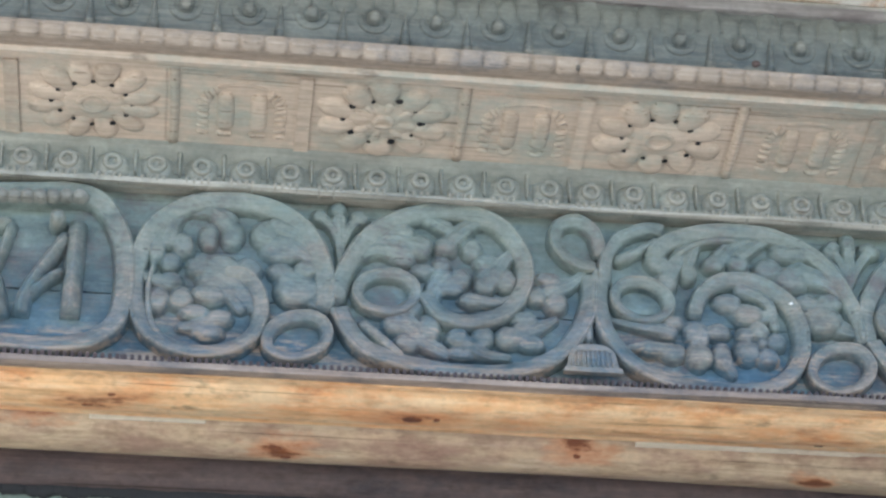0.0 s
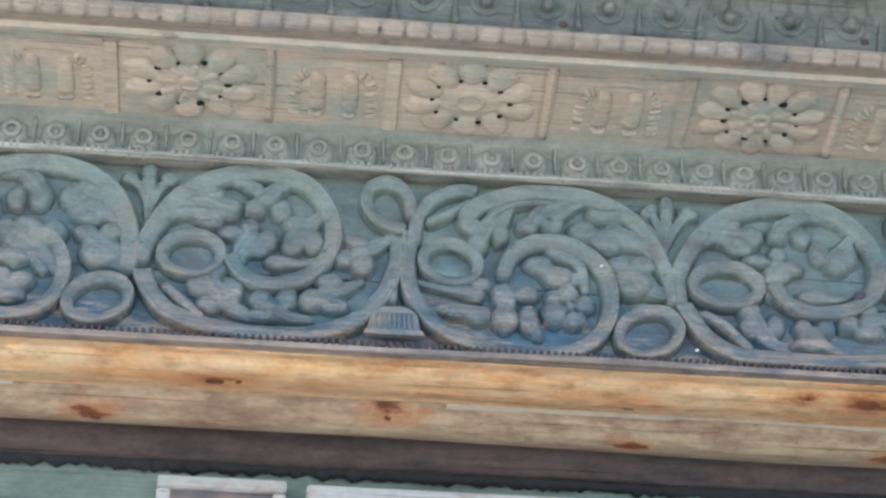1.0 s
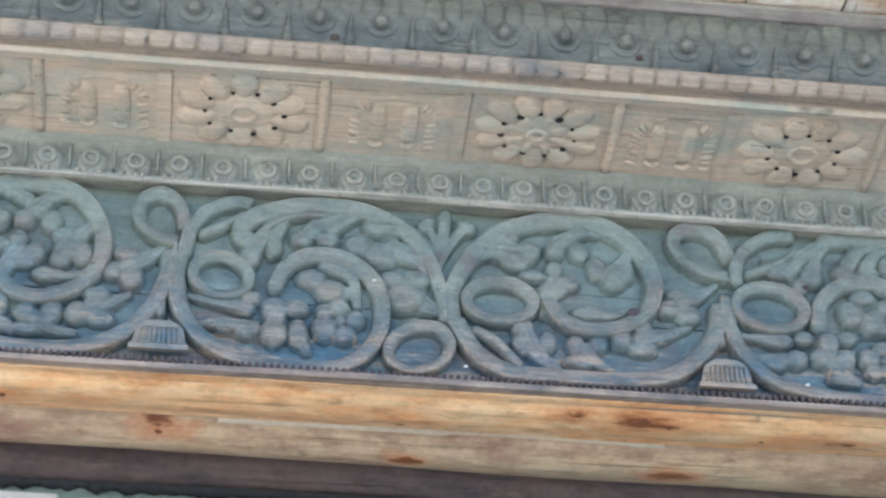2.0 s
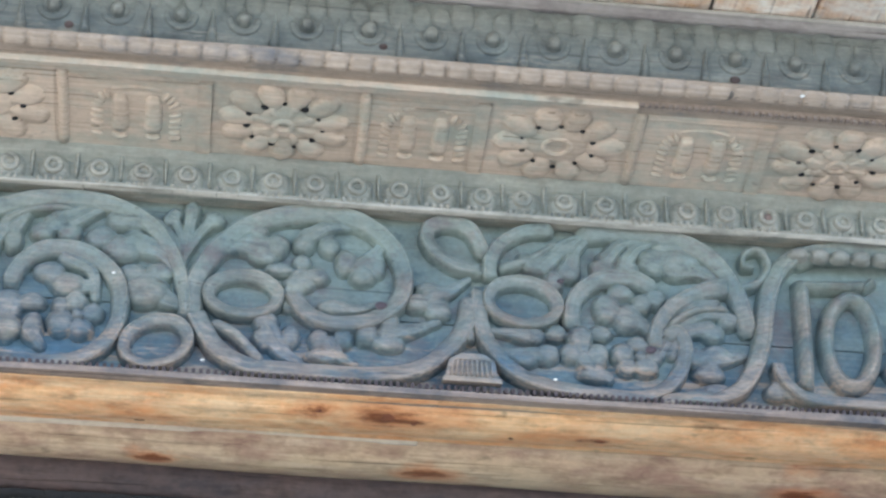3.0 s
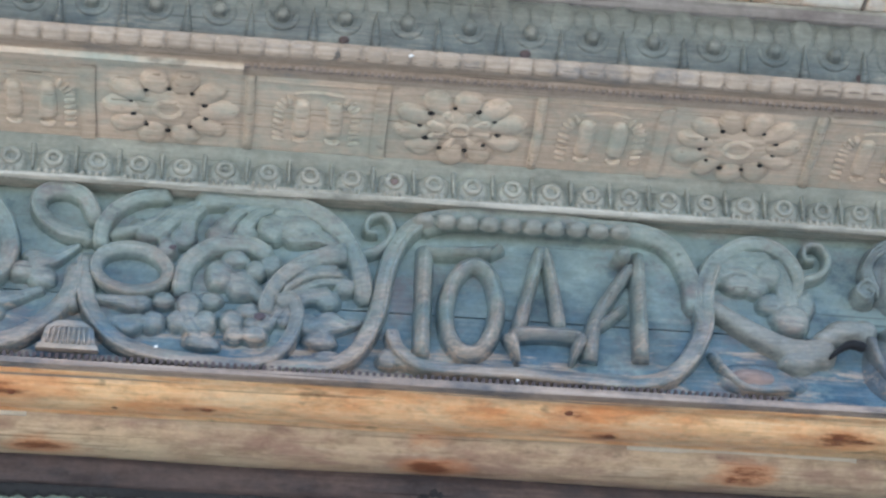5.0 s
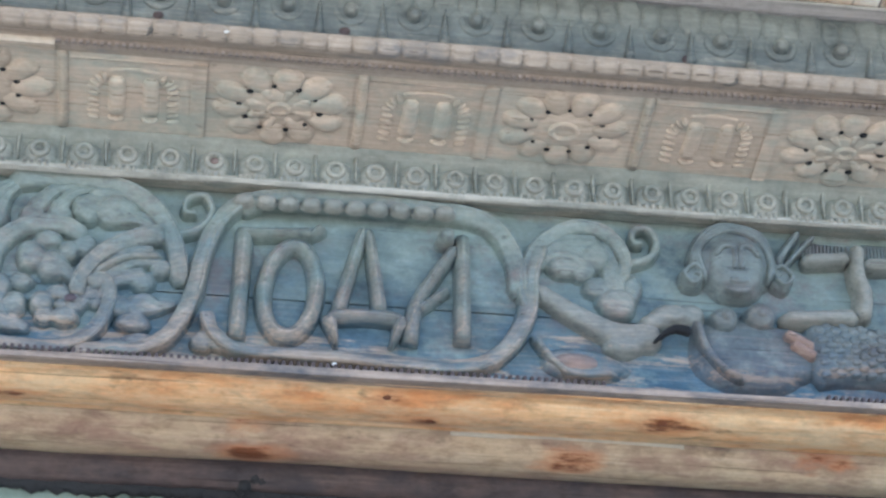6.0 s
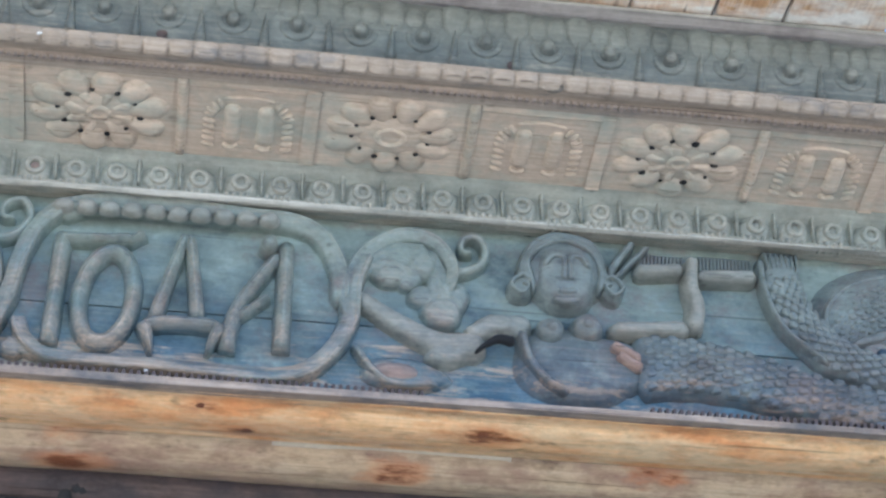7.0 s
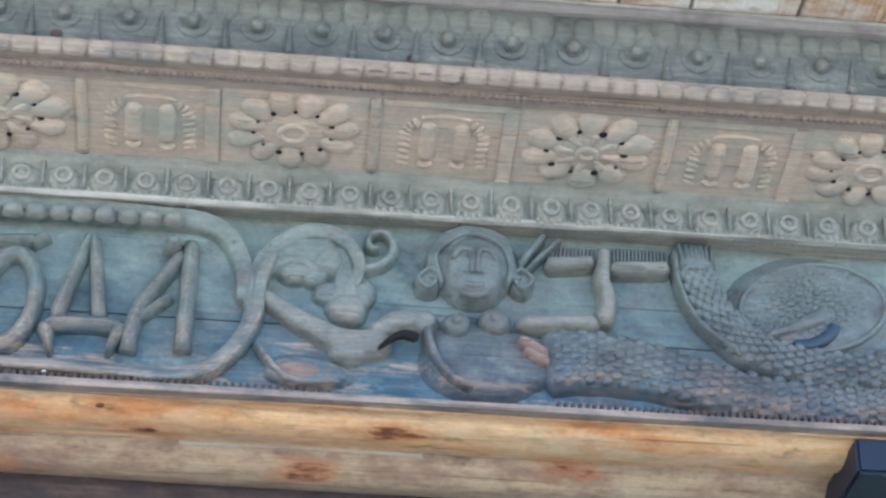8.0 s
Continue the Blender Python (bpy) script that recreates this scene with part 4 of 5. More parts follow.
    carve('leaf', [([(-0.441, 5.112), (-0.532, 5.105), (-0.596, 5.064)], 0.015, 0.037)], [(-0.61, 5.038, 0.034, 0.035, 0), (-0.531, 5.04, 0.034, 0.041, 0)])
    carve('leaf', [([(-0.645, 4.814), (-0.636, 4.87), (-0.611, 4.912)], 0.021, 0.046)], [(-0.612, 4.973, 0.03, 0.03, 0), (-0.681, 4.941, 0.046, 0.024, 0), (-0.566, 4.927, 0.041, 0.03, 0), (-0.621, 4.895, 0.05, 0.026, 0)])
    carve('leaf', [([(-0.358, 5.066), (-0.392, 5.013), (-0.425, 4.97)], 0.016, 0.043)], [(-0.478, 4.986, 0.034, 0.047, 0), (-0.426, 4.939, 0.04, 0.036, 0), (-0.381, 4.983, 0.027, 0.047, 0)])
    carve('leaf', [([(-0.375, 4.842), (-0.447, 4.818), (-0.509, 4.823)], 0.014, 0.028)], [(-0.509, 4.823, 0.053, 0.03, 0)])
    carve('leaf', [([(-0.605, 4.622), (-0.664, 4.666), (-0.701, 4.722)], 0.021, 0.042)], [(-0.713, 4.76, 0.04, 0.035, 0), (-0.71, 4.704, 0.04, 0.039, 0), (-0.636, 4.713, 0.03, 0.039, 0)])
    carve('leaf', [([(-0.439, 4.633), (-0.49, 4.658), (-0.524, 4.695)], 0.014, 0.035)], [(-0.549, 4.709, 0.032, 0.039, 0), (-0.478, 4.723, 0.034, 0.037, 0), (-0.534, 4.654, 0.053, 0.025, 0)])
    carve('leaf', [([(-0.191, 4.795), (-0.274, 4.76), (-0.345, 4.746)], 0.014, 0.038)], [(-0.407, 4.74, 0.037, 0.041, 0), (-0.346, 4.787, 0.041, 0.026, 0), (-0.344, 4.713, 0.053, 0.029, 0)])
    carve('leaf', [([(-0.099, 4.952), (-0.156, 4.907), (-0.212, 4.883)], 0.014, 0.039)], [(-0.219, 4.911, 0.045, 0.024, 0), (-0.253, 4.857, 0.043, 0.034, 0), (-0.193, 4.841, 0.043, 0.038, 0)])
    # leaves of the fifth scroll
    carve('leaf', [([(0.262, 5.132), (0.195, 5.086), (0.137, 5.025)], 0.026, 0.041), ([(0.288, 5.143), (0.238, 5.083), (0.223, 5.031)], 0.017, 0.033)], [(0.166, 4.963, 0.032, 0.042, 0), (0.215, 5.006, 0.04, 0.042, 0), (0.098, 5.025, 0.051, 0.036, -30)])
    carve('leaf', [([(0.463, 5.136), (0.384, 5.116), (0.338, 5.061)], 0.019, 0.037), ([(0.498, 5.131), (0.437, 5.105), (0.4, 5.055)], 0.015, 0.033)], [(0.322, 5.027, 0.04, 0.036, 0), (0.401, 5.033, 0.04, 0.036, 0)])
    carve('leaf', [([(0.757, 4.962), (0.692, 5.058), (0.603, 5.112), (0.516, 5.112)], 0.022, 0.044), ([(0.727, 4.98), (0.639, 5.034), (0.552, 5.037)], 0.018, 0.044)], [(0.482, 5.06, 0.049, 0.055, 0), (0.56, 5.064, 0.074, 0.053, 0)])
    carve('leaf', [([(0.479, 4.802), (0.436, 4.838), (0.392, 4.865)], 0.018, 0.043)], [(0.332, 4.884, 0.043, 0.051, 0), (0.398, 4.857, 0.046, 0.053, 0), (0.376, 4.943, 0.045, 0.032, 0), (0.485, 4.931, 0.038, 0.038, 0), (0.442, 4.908, 0.034, 0.036, 0)])
    carve('leaf', [([(0.473, 4.73), (0.499, 4.833), (0.58, 4.908), (0.675, 4.92)], 0.025, 0.023), ([(0.49, 4.731), (0.547, 4.827), (0.624, 4.876), (0.693, 4.883)], 0.022, 0.022), ([(0.532, 4.738), (0.582, 4.816), (0.65, 4.834)], 0.021, 0.032)], [(0.662, 4.822, 0.04, 0.035, 0), (0.712, 4.869, 0.036, 0.034, 0), (0.649, 4.918, 0.056, 0.02, 0)])
    carve('leaf', [([(-0.034, 4.778), (0.024, 4.775), (0.084, 4.764)], 0.011, 0.029)], [(0.1, 4.773, 0.042, 0.031, 0)])
    carve('leaf', [([(-0.029, 4.698), (0.037, 4.703), (0.104, 4.704)], 0.011, 0.032)], [(0.145, 4.711, 0.038, 0.036, 0), (0.071, 4.69, 0.047, 0.028, 0)])
    carve('leaf', [([(0.246, 4.703), (0.248, 4.747)], 0.028, 0.036)], [(0.172, 4.786, 0.037, 0.029, 0), (0.248, 4.776, 0.039, 0.044, 0), (0.31, 4.796, 0.039, 0.029, 0)])
    carve('leaf', [([(0.332, 4.644), (0.29, 4.664), (0.263, 4.7)], 0.021, 0.039)], [(0.217, 4.72, 0.034, 0.036, 0), (0.299, 4.718, 0.035, 0.044, 0), (0.29, 4.652, 0.054, 0.025, 0)])
    carve('leaf', [], [(0.376, 4.731, 0.037, 0.038, 0), (0.426, 4.765, 0.041, 0.029, 0), (0.469, 4.73, 0.034, 0.035, 0), (0.445, 4.686, 0.044, 0.032, 0), (0.39, 4.686, 0.03, 0.034, 0), (0.431, 4.723, 0.02, 0.017, 0)])
    carve('leaf', [([(0.757, 4.75), (0.711, 4.736), (0.651, 4.724)], 0.014, 0.035)], [(0.603, 4.732, 0.044, 0.037, 0), (0.668, 4.748, 0.048, 0.035, 0), (0.643, 4.681, 0.051, 0.032, 0)])
    carve('leaf', [], [(0.665, 4.623, 0.051, 0.026, 0), (0.602, 4.606, 0.037, 0.019, 0)])
    carve('leaf', [([(0.923, 4.609), (0.881, 4.625), (0.847, 4.645)], 0.014, 0.024)], [(0.848, 4.63, 0.034, 0.032, 0)])
    # leaves of the scroll beside the figure
    carve('leaf', [([(1.8, 4.864), (1.835, 4.974), (1.915, 5.049), (2.017, 5.055)], 0.016, 0.044), ([(1.822, 4.914), (1.876, 4.997), (1.943, 5.012), (1.995, 4.986)], 0.015, 0.044)], [(1.989, 4.973, 0.042, 0.049, 0), (2.031, 5.018, 0.046, 0.057, 0), (1.936, 4.971, 0.061, 0.039, 0)])
    carve('leaf', [([(2.06, 5.05), (2.08, 4.982), (2.086, 4.923)], 0.029, 0.047)], [(2.032, 4.906, 0.042, 0.039, 0), (2.145, 4.914, 0.032, 0.051, 0), (2.094, 4.856, 0.061, 0.054, 0), (2.068, 4.873, 0.034, 0.035, 0)])


frieze_carvings()
frieze_leaves()


# ---- carved figure with a scaled tail, one plain relief ----
def sheet_into(bm, strokes, knobs, h):
    co, quads = carved_sheet(strokes, knobs, h, FACE, step=0.005, flutes=1)
    verts = [bm.verts.new(p) for p in co.tolist()]
    for q in quads.tolist():
        bm.faces.new([verts[i] for i in q])


bm = bmesh.new()
dome_mesh(bm, 2.470, 5.030, 0.128, 0.115, 0, 0.046, seg=24)
dome_mesh(bm, 2.470, 5.008, 0.092, 0.112, 0, 0.066, seg=22, square=0.85)
for k in range(3):
    g = 0.012 * k
    ridge_mesh(bm, [(2.372 - g, 4.940 + g), (2.352 - g * 0.6, 5.037), (2.400 - g * 0.5, 5.100 + g), (2.470, 5.126 + g * 0.9), (2.548 + g * 0.5, 5.092 + g), (2.580 + g * 0.5, 5.020), (2.572 + g, 4.950 + g)], 0.013, 0.013, 0.053 - 0.005 * k)
for x, z, m in ((2.332, 4.955, 1), (2.617, 4.972, -1)):
    dome_mesh(bm, x, z, 0.036, 0.042, 0, 0.040)
    ridge_mesh(bm, [(x + m * 0.030, z + 0.02), (x, z + 0.034), (x - m * 0.03, z), (x, z - 0.030), (x + m * 0.022, z - 0.004), (x, z + 0.008)], 0.010, 0.007, 0.054)
ridge_mesh(bm, [(2.400, 5.020), (2.425, 5.052), (2.458, 5.050), (2.462, 5.000), (2.458, 4.972)], 0.009, 0.012, 0.018, base=0.056)
ridge_mesh(bm, [(2.540, 5.022), (2.515, 5.054), (2.484, 5.052), (2.478, 5.000), (2.482, 4.972)], 0.009, 0.012, 0.018, base=0.056)
ridge_mesh(bm, [(2.438, 4.938), (2.470, 4.934), (2.502, 4.940)], 0.010, 0.010, 0.014, base=0.052)
ridge_mesh(bm, [(2.430, 4.912), (2.470, 4.904), (2.510, 4.914)], 0.010, 0.010, 0.012, base=0.048)
plain_faces = len(bm.faces)
for strokes, knobs in (([([(1.856, 4.872), (1.962, 4.802), (2.081, 4.746), (2.181, 4.741)], 0.030, 0.050)], [(2.126, 4.726, 0.075, 0.045, 25)]), ([([(2.324, 4.824), (2.251, 4.811), (2.191, 4.784)], 0.046, 0.034)], [(2.257, 4.819, 0.066, 0.036, 5)])):
    sheet_into(bm, strokes, knobs, 0.050)
bm.faces.ensure_lookup_table()
for f in bm.faces[plain_faces:]:
    f.material_index = 1
ridge_mesh(bm, [(2.330, 4.800), (2.352, 4.710), (2.400, 4.640), (2.47, 4.60)], 0.016, 0.016, 0.056)
dome_mesh(bm, 2.490, 4.700, 0.160, 0.115, -12, 0.036, seg=24)
dome_mesh(bm, 2.60, 4.72, 0.12, 0.085, -12, 0.034, seg=20)
for x, z, r in ((2.419, 4.806, 0.044), (2.532, 4.826, 0.048)):
    dome_mesh(bm, x, z, r, r * 0.95, 0, 0.066)
    dome_mesh(bm, x, z, r * 0.5, r * 0.5, 0, 0.078)
plain_faces = len(bm.faces)
ridge_mesh(bm, [(2.600, 4.827), (2.734, 4.838), (2.850, 4.850)], 0.024, 0.028, 0.058)
ridge_mesh(bm, [(2.862, 4.840), (2.878, 4.930), (2.864, 5.000), (2.872, 5.110)], 0.030, 0.022, 0.060)
ridge_mesh(bm, [(2.690, 5.040), (2.760, 5.050), (2.845, 5.060)], 0.022, 0.022, 0.052)
ridge_mesh(bm, [(2.880, 5.040), (2.990, 5.048), (3.075, 5.054)], 0.022, 0.024, 0.052)
bm.faces.ensure_lookup_table()
for f in bm.faces[plain_faces:]:
    f.material_index = 1
for k in range(15):
    x = 2.905 + 0.0115 * k
    ridge_mesh(bm, [(x, 5.062), (x + 0.002, 5.140)], 0.0046, 0.0046, 0.004)
for k in range(13):
    x = 2.700 + 0.0120 * k
    ridge_mesh(bm, [(x, 5.058), (x + 0.006, 5.130)], 0.0046, 0.0046, 0.004)
ridge_mesh(bm, [(2.605, 5.020), (2.640, 5.080), (2.690, 5.150)], 0.016, 0.012, 0.044)
ridge_mesh(bm, [(2.625, 5.010), (2.680, 5.075), (2.740, 5.140)], 0.010, 0.008, 0.038)
upright = [(3.150, 5.150), (3.162, 5.020), (3.220, 4.890), (3.345, 4.785), (3.540, 4.740), (3.78, 4.752)]
lower = [(2.670, 4.725), (2.850, 4.730), (3.050, 4.700), (3.300, 4.640), (3.597, 4.622), (3.78, 4.630)]
ridge_mesh(bm, upright, 0.064, 0.062, 0.046)
ridge_mesh(bm, lower, 0.105, 0.050, 0.044)
ridge_mesh(bm, [(x - 0.062, z - 0.025) for x, z in upright[:4]], 0.010, 0.010, 0.050)
for k in range(7):
    ridge_mesh(bm, [(3.100 + 0.017 * k, 5.150), (3.112 + 0.015 * k, 5.070)], 0.006, 0.005, 0.052)
dome_mesh(bm, 3.510, 4.958, 0.235, 0.160, 8, 0.034, seg=28)
for line, half, n, rows, base in ((upright, 0.056, 34, 4, 0.040), (lower, 0.074, 34, 5, 0.036)):
    c = spline(line, 14)
    for i in range(2, n):
        k = int(i / n * (len(c) - 2))
        d = (c[k + 1] - c[k]).normalized()
        s = Vector((-d.y, d.x))
        for j in range(rows):
            o = (j + 0.5 * (i % 2) + 0.25) / rows * 2 - 1
            spread = half if line is upright else half * (1.25 - 0.5 * i / n)
            if abs(o) < 0.98 and not (line is upright and i < 6):
                q = c[k] + s * (o * spread)
                dome_mesh(bm, q.x, q.y, 0.019, 0.0135, math.degrees(math.atan2(d.y, d.x)), 0.016, seg=9, base=base - 0.018 * o * o, sharp=0.35)
for i in range(150):
    a, r = i * 2.39996, math.sqrt((i + 0.5) / 150) * 0.93
    u, v = 0.215 * r * math.cos(a), 0.146 * r * math.sin(a)
    dome_mesh(bm, 3.510 + u, 4.958 + 0.14 * u + v, 0.0135, 0.0095, 20, 0.014, seg=7, base=0.031 * math.sqrt(max(0.0, 1 - r * r)))
rim = [(3.515 + 0.228 * math.cos(a), 4.952 + 0.03 * math.cos(a) + 0.152 * math.sin(a)) for a in [2 * math.pi * k / 40 for k in range(40)]]
ridge_mesh(bm, rim, 0.011, 0.011, 0.030, closed=True)
ridge_mesh(bm, [(3.36, 4.838), (3.44, 4.868), (3.52, 4.905), (3.565, 4.935)], 0.012, 0.026, 0.020, base=0.030)
# curved band on the disc, given the deep blue colour
plain_faces = len(bm.faces)
ridge_mesh(bm, [(3.44, 4.815), (3.50, 4.822), (3.555, 4.858), (3.575, 4.895)], 0.016, 0.022, 0.014, base=0.026)
bm.faces.ensure_lookup_table()
for f in bm.faces[plain_faces:]:
    f.material_index = 2
for p in bm.verts:
    if p.co.y < 0.043:
        p.co.y -= 0.013
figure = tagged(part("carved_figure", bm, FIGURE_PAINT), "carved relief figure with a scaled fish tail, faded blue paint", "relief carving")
figure.data.materials.append(RUBBED_PAINT)
figure.data.materials.append(DEEP_BLUE)
bm = bmesh.new()
ridge_mesh(bm, [(2.600, 4.765), (2.640, 4.748), (2.690, 4.715)], 0.018, 0.020, 0.068)
ridge_mesh(bm, [(2.620, 4.735), (2.655, 4.715), (2.695, 4.690)], 0.016, 0.018, 0.064)
for p in bm.verts:
    if p.co.y < 0.043:
        p.co.y -= 0.013
tagged(part("carved_leaf", bm, PINK_WOOD), "bare rosy carved leaf on the frieze", "carving")
bm = bmesh.new()
ridge_mesh(bm, [(2.187, 4.697), (2.222, 4.730), (2.258, 4.750), (2.305, 4.743)], 0.004, 0.016, 0.014, base=0.058)
for p in bm.verts:
    p.co.y -= 0.013
tagged(part("split", bm, HOLE), "dark split in the carved timber", "crack")


# ---- ring moulding between frieze and soffit ----
ring_mould = tagged(extruded("ring_moulding", [(-0.030, 5.160), (-0.036, 5.172), (-0.012, 5.187), (-0.022, 5.245), (-0.052, 5.280), (-0.062, 5.292), (0.075, 5.292), (0.075, 5.202), (0.042, 5.202), (0.042, 5.160)], X0, X1, RING_PAINT, steps=80, wobble=0.003), "carved moulding with a row of rings, grey-green paint", "moulding")
extruded("lip", [(-0.030, 5.156), (-0.037, 5.159), (-0.037, 5.165), (-0.032, 5.168), (-0.018, 5.166), (-0.018, 5.156)], X0, X1, LIP_WOOD, ring_mould, "pale wooden lip", 220, 0.007)
SLOPE = (Vector((0, -0.012, 5.184)), Vector((1, 0, 0)), Vector((0, -0.167, 0.986)), Vector((0, -0.986, -0.167)))
centres = []
x = -0.846
while x > X0 + 0.08:
    centres.append(x)
    x -= 0.1352
x = -0.846 + 0.1303
while x < 0.90:
    centres.append(x)
    x += 0.1303
x = centres[-1] + 0.1237
while x < X1 - 0.08:
    centres.append(x)
    x += 0.1237
rng = random.Random(2)
for x in centres:
    j = 0.004 * (rng.random() - 0.5)
    bm = bmesh.new()
    dome_mesh(bm, x, 0.030, 0.045, 0.043, 0, 0.020, SLOPE, 18, square=0.72)
    part("tongue", bm, RING_PAINT, ring_mould)
    bm = bmesh.new()
    ridge_mesh(bm, [(x + j + 0.0225 * math.cos(a), 0.040 + 0.0215 * math.sin(a)) for a in [2 * math.pi * k / 18 for k in range(18)]], 0.0095, 0.0095, 0.018, SLOPE, closed=True, base=0.014)
    part("ring", bm, RING_PAINT, ring_mould)
    bm = bmesh.new()
    dome_mesh(bm, x + j, 0.040, 0.008, 0.008, 0, 0.004, SLOPE, 10, base=0.0185)
    part("boss", bm, RING_PAINT, ring_mould)
    bm = bmesh.new()
    for s in (-0.042, -0.02, 0.003, 0.024):
        dome_mesh(bm, x + s, -0.008, 0.0095, 0.014 + 0.005 * rng.random(), 0, 0.030, SLOPE, 9)
    part("scallop", bm, RING_PAINT, ring_mould)
for a, b in zip(sorted(centres), sorted(centres)[1:]):
    bm = bmesh.new()
    ridge_mesh(bm, [((a + b) / 2, 0.100), ((a + b) / 2, 0.055), ((a + b) / 2 + 0.002, 0.006)], 0.010, 0.004, 0.019, SLOPE, step=3)
    part("dart", bm, RING_PAINT, ring_mould)


# ---- soffit panels: flowers and fluted panels in turn ----
def slab_on(axes, u0, u1, v0, v1, n0, n1, name, mat, parent=None, bevel=0.003):
    bm = bmesh.new()
    made = bmesh.ops.create_cube(bm, size=1)
    for p in made["verts"]:
        p.co = flat(axes, (u0 + u1) / 2 + p.co.x * (u1 - u0), (v0 + v1) / 2 + p.co.y * (v1 - v0), (n0 + n1) / 2 + p.co.z * (n1 - n0))
    bmesh.ops.bevel(bm, geom=list(bm.edges), offset=bevel, segments=1, affect="EDGES")
    return part(name, bm, mat, parent, smooth=False)


def flower_panel(xc, xa, xb, petals, start, rng, inner):
    board = tagged(slab_on(UNDER, xa + 0.0015, xb - 0.0015, 0.0, 0.312, -0.03, 0.0, "flower_panel", PANEL_WOOD), "pale weathered wooden panel carved with a flower", "carved panel", "soffit panels")
    for k in range(petals):
        a = start + 2 * math.pi * k / petals + 0.06 * (rng.random() - 0.5)
        g = 1 + 0.08 * (rng.random() - 0.5)
        cu, cv = 0.142 * g * math.cos(a), 0.104 * g * math.sin(a)
        flare = abs(math.cos(a))
        bm = bmesh.new()
        dome_mesh(bm, xc + cu, 0.152 + cv, (0.047 + 0.012 * flare) * g, (0.040 - 0.007 * flare) * (10 / petals) * (1 + 0.1 * rng.random()), math.degrees(math.atan2(cv, cu)), 0.0145 + 0.005 * rng.random(), UNDER, 18, sharp=-0.16)
        part("petal", bm, PANEL_WOOD, board)
        a += math.pi / petals
        rr = 1 + 0.12 * (rng.random() - 0.5)
        size = 0.0044 + 0.0024 * rng.random() + (0.0028 if inner and k % 2 else 0.0)
        bm = bmesh.new()
        dome_mesh(bm, xc + 0.118 * rr * math.cos(a), 0.150 + 0.086 * rr * math.sin(a), size * 1.3, size, 10, 0.005, UNDER, 9, base=0.0115)
        part("drill_hole", bm, HOLE, board)
    bm = bmesh.new()
    dome_mesh(bm, xc, 0.150, 0.104, 0.075, 0, 0.0165, UNDER, 28)
    part("disc", bm, PANEL_WOOD, board)
    if inner:
        for k in range(8):
            a = start + 0.3 + 2 * math.pi * k / 8
            bm = bmesh.new()
            ridge_mesh(bm, [(xc + r * 0.105 * math.cos(a), 0.150 + r * 0.078 * math.sin(a)) for r in (0.42, 0.7, 1.0)], 0.008, 0.015, 0.006, UNDER, base=0.013, step=3)
            part("inner_petal", bm, PANEL_WOOD, board)
    bm = bmesh.new()
    er = 0.026 if inner else 0.040
    ridge_mesh(bm, [(xc + er * math.cos(a), 0.150 + er * 0.76 * math.sin(a)) for a in [2 * math.pi * k / 24 for k in range(24)]], 0.010, 0.010, 0.010, UNDER, closed=True, base=0.013)
    part("eye_ring", bm, PANEL_WOOD, board)


def fluted_panel(xa, xb, rng):
    board = tagged(slab_on(UNDER, xa + 0.0015, xb - 0.0015, 0.0, 0.312, -0.03, 0.0, "fluted_panel", PANEL_WOOD), "pale weathered wooden panel carved with two flutes", "carved panel", "soffit panels")
    xc = (xa + xb) / 2 + 0.008
    bm = bmesh.new()
    ridge_mesh(bm, [(xa + 0.024, 0.004), (xa + 0.026, 0.15), (xa + 0.023, 0.306)], 0.015, 0.016, 0.013, UNDER, chiselled=True)
    part("side_bar", bm, PANEL_WOOD, board)
    slab_on(UNDER, xb - 0.042, xb - 0.004, 0.004, 0.290, -0.002, 0.006, "frame_strip", PANEL_WOOD, board, 0.003)
    slab_on(UNDER, xa + 0.046, xb - 0.046, 0.286, 0.309, -0.002, 0.006, "frame_strip", PANEL_WOOD, board, 0.003)
    for s in (-0.050, 0.050):
        bm = bmesh.new()
        ridge_mesh(bm, [(xc + s, 0.070), (xc + s + 0.003, 0.14), (xc + s, 0.218)], 0.026, 0.023, 0.014, UNDER)
        part("flute", bm, PANEL_WOOD, board)
        bm = bmesh.new()
        ridge_mesh(bm, [(xc + s - 0.024, 0.058), (xc + s, 0.047), (xc + s + 0.024, 0.058)], 0.009, 0.009, 0.012, UNDER, step=3)
        part("flute_foot", bm, PANEL_WOOD, board)
    for s in (-1, 1):
        for k in range(9):
            swing = max(0, k - 5) * 0.30
            u = xc + s * (0.118 - 0.050 * (1 - math.cos(swing)) - 0.004 * max(0, k - 5))
            v = 0.052 + 0.024 * min(k, 5) + 0.055 * math.sin(swing)
            bm = bmesh.new()
            dome_mesh(bm, u, v, 0.019, 0.0085, s * (14 + math.degrees(swing)), 0.008 + 0.003 * rng.random(), UNDER, 9)
            part("notch", bm, PANEL_WOOD, board)
    bm = bmesh.new()
    ridge_mesh(bm, [(xc - 0.075, 0.236), (xc - 0.025, 0.246), (xc + 0.025, 0.246), (xc + 0.075, 0.236)], 0.007, 0.007, 0.005, UNDER)
    part("arch_band", bm, PANEL_WOOD, board)


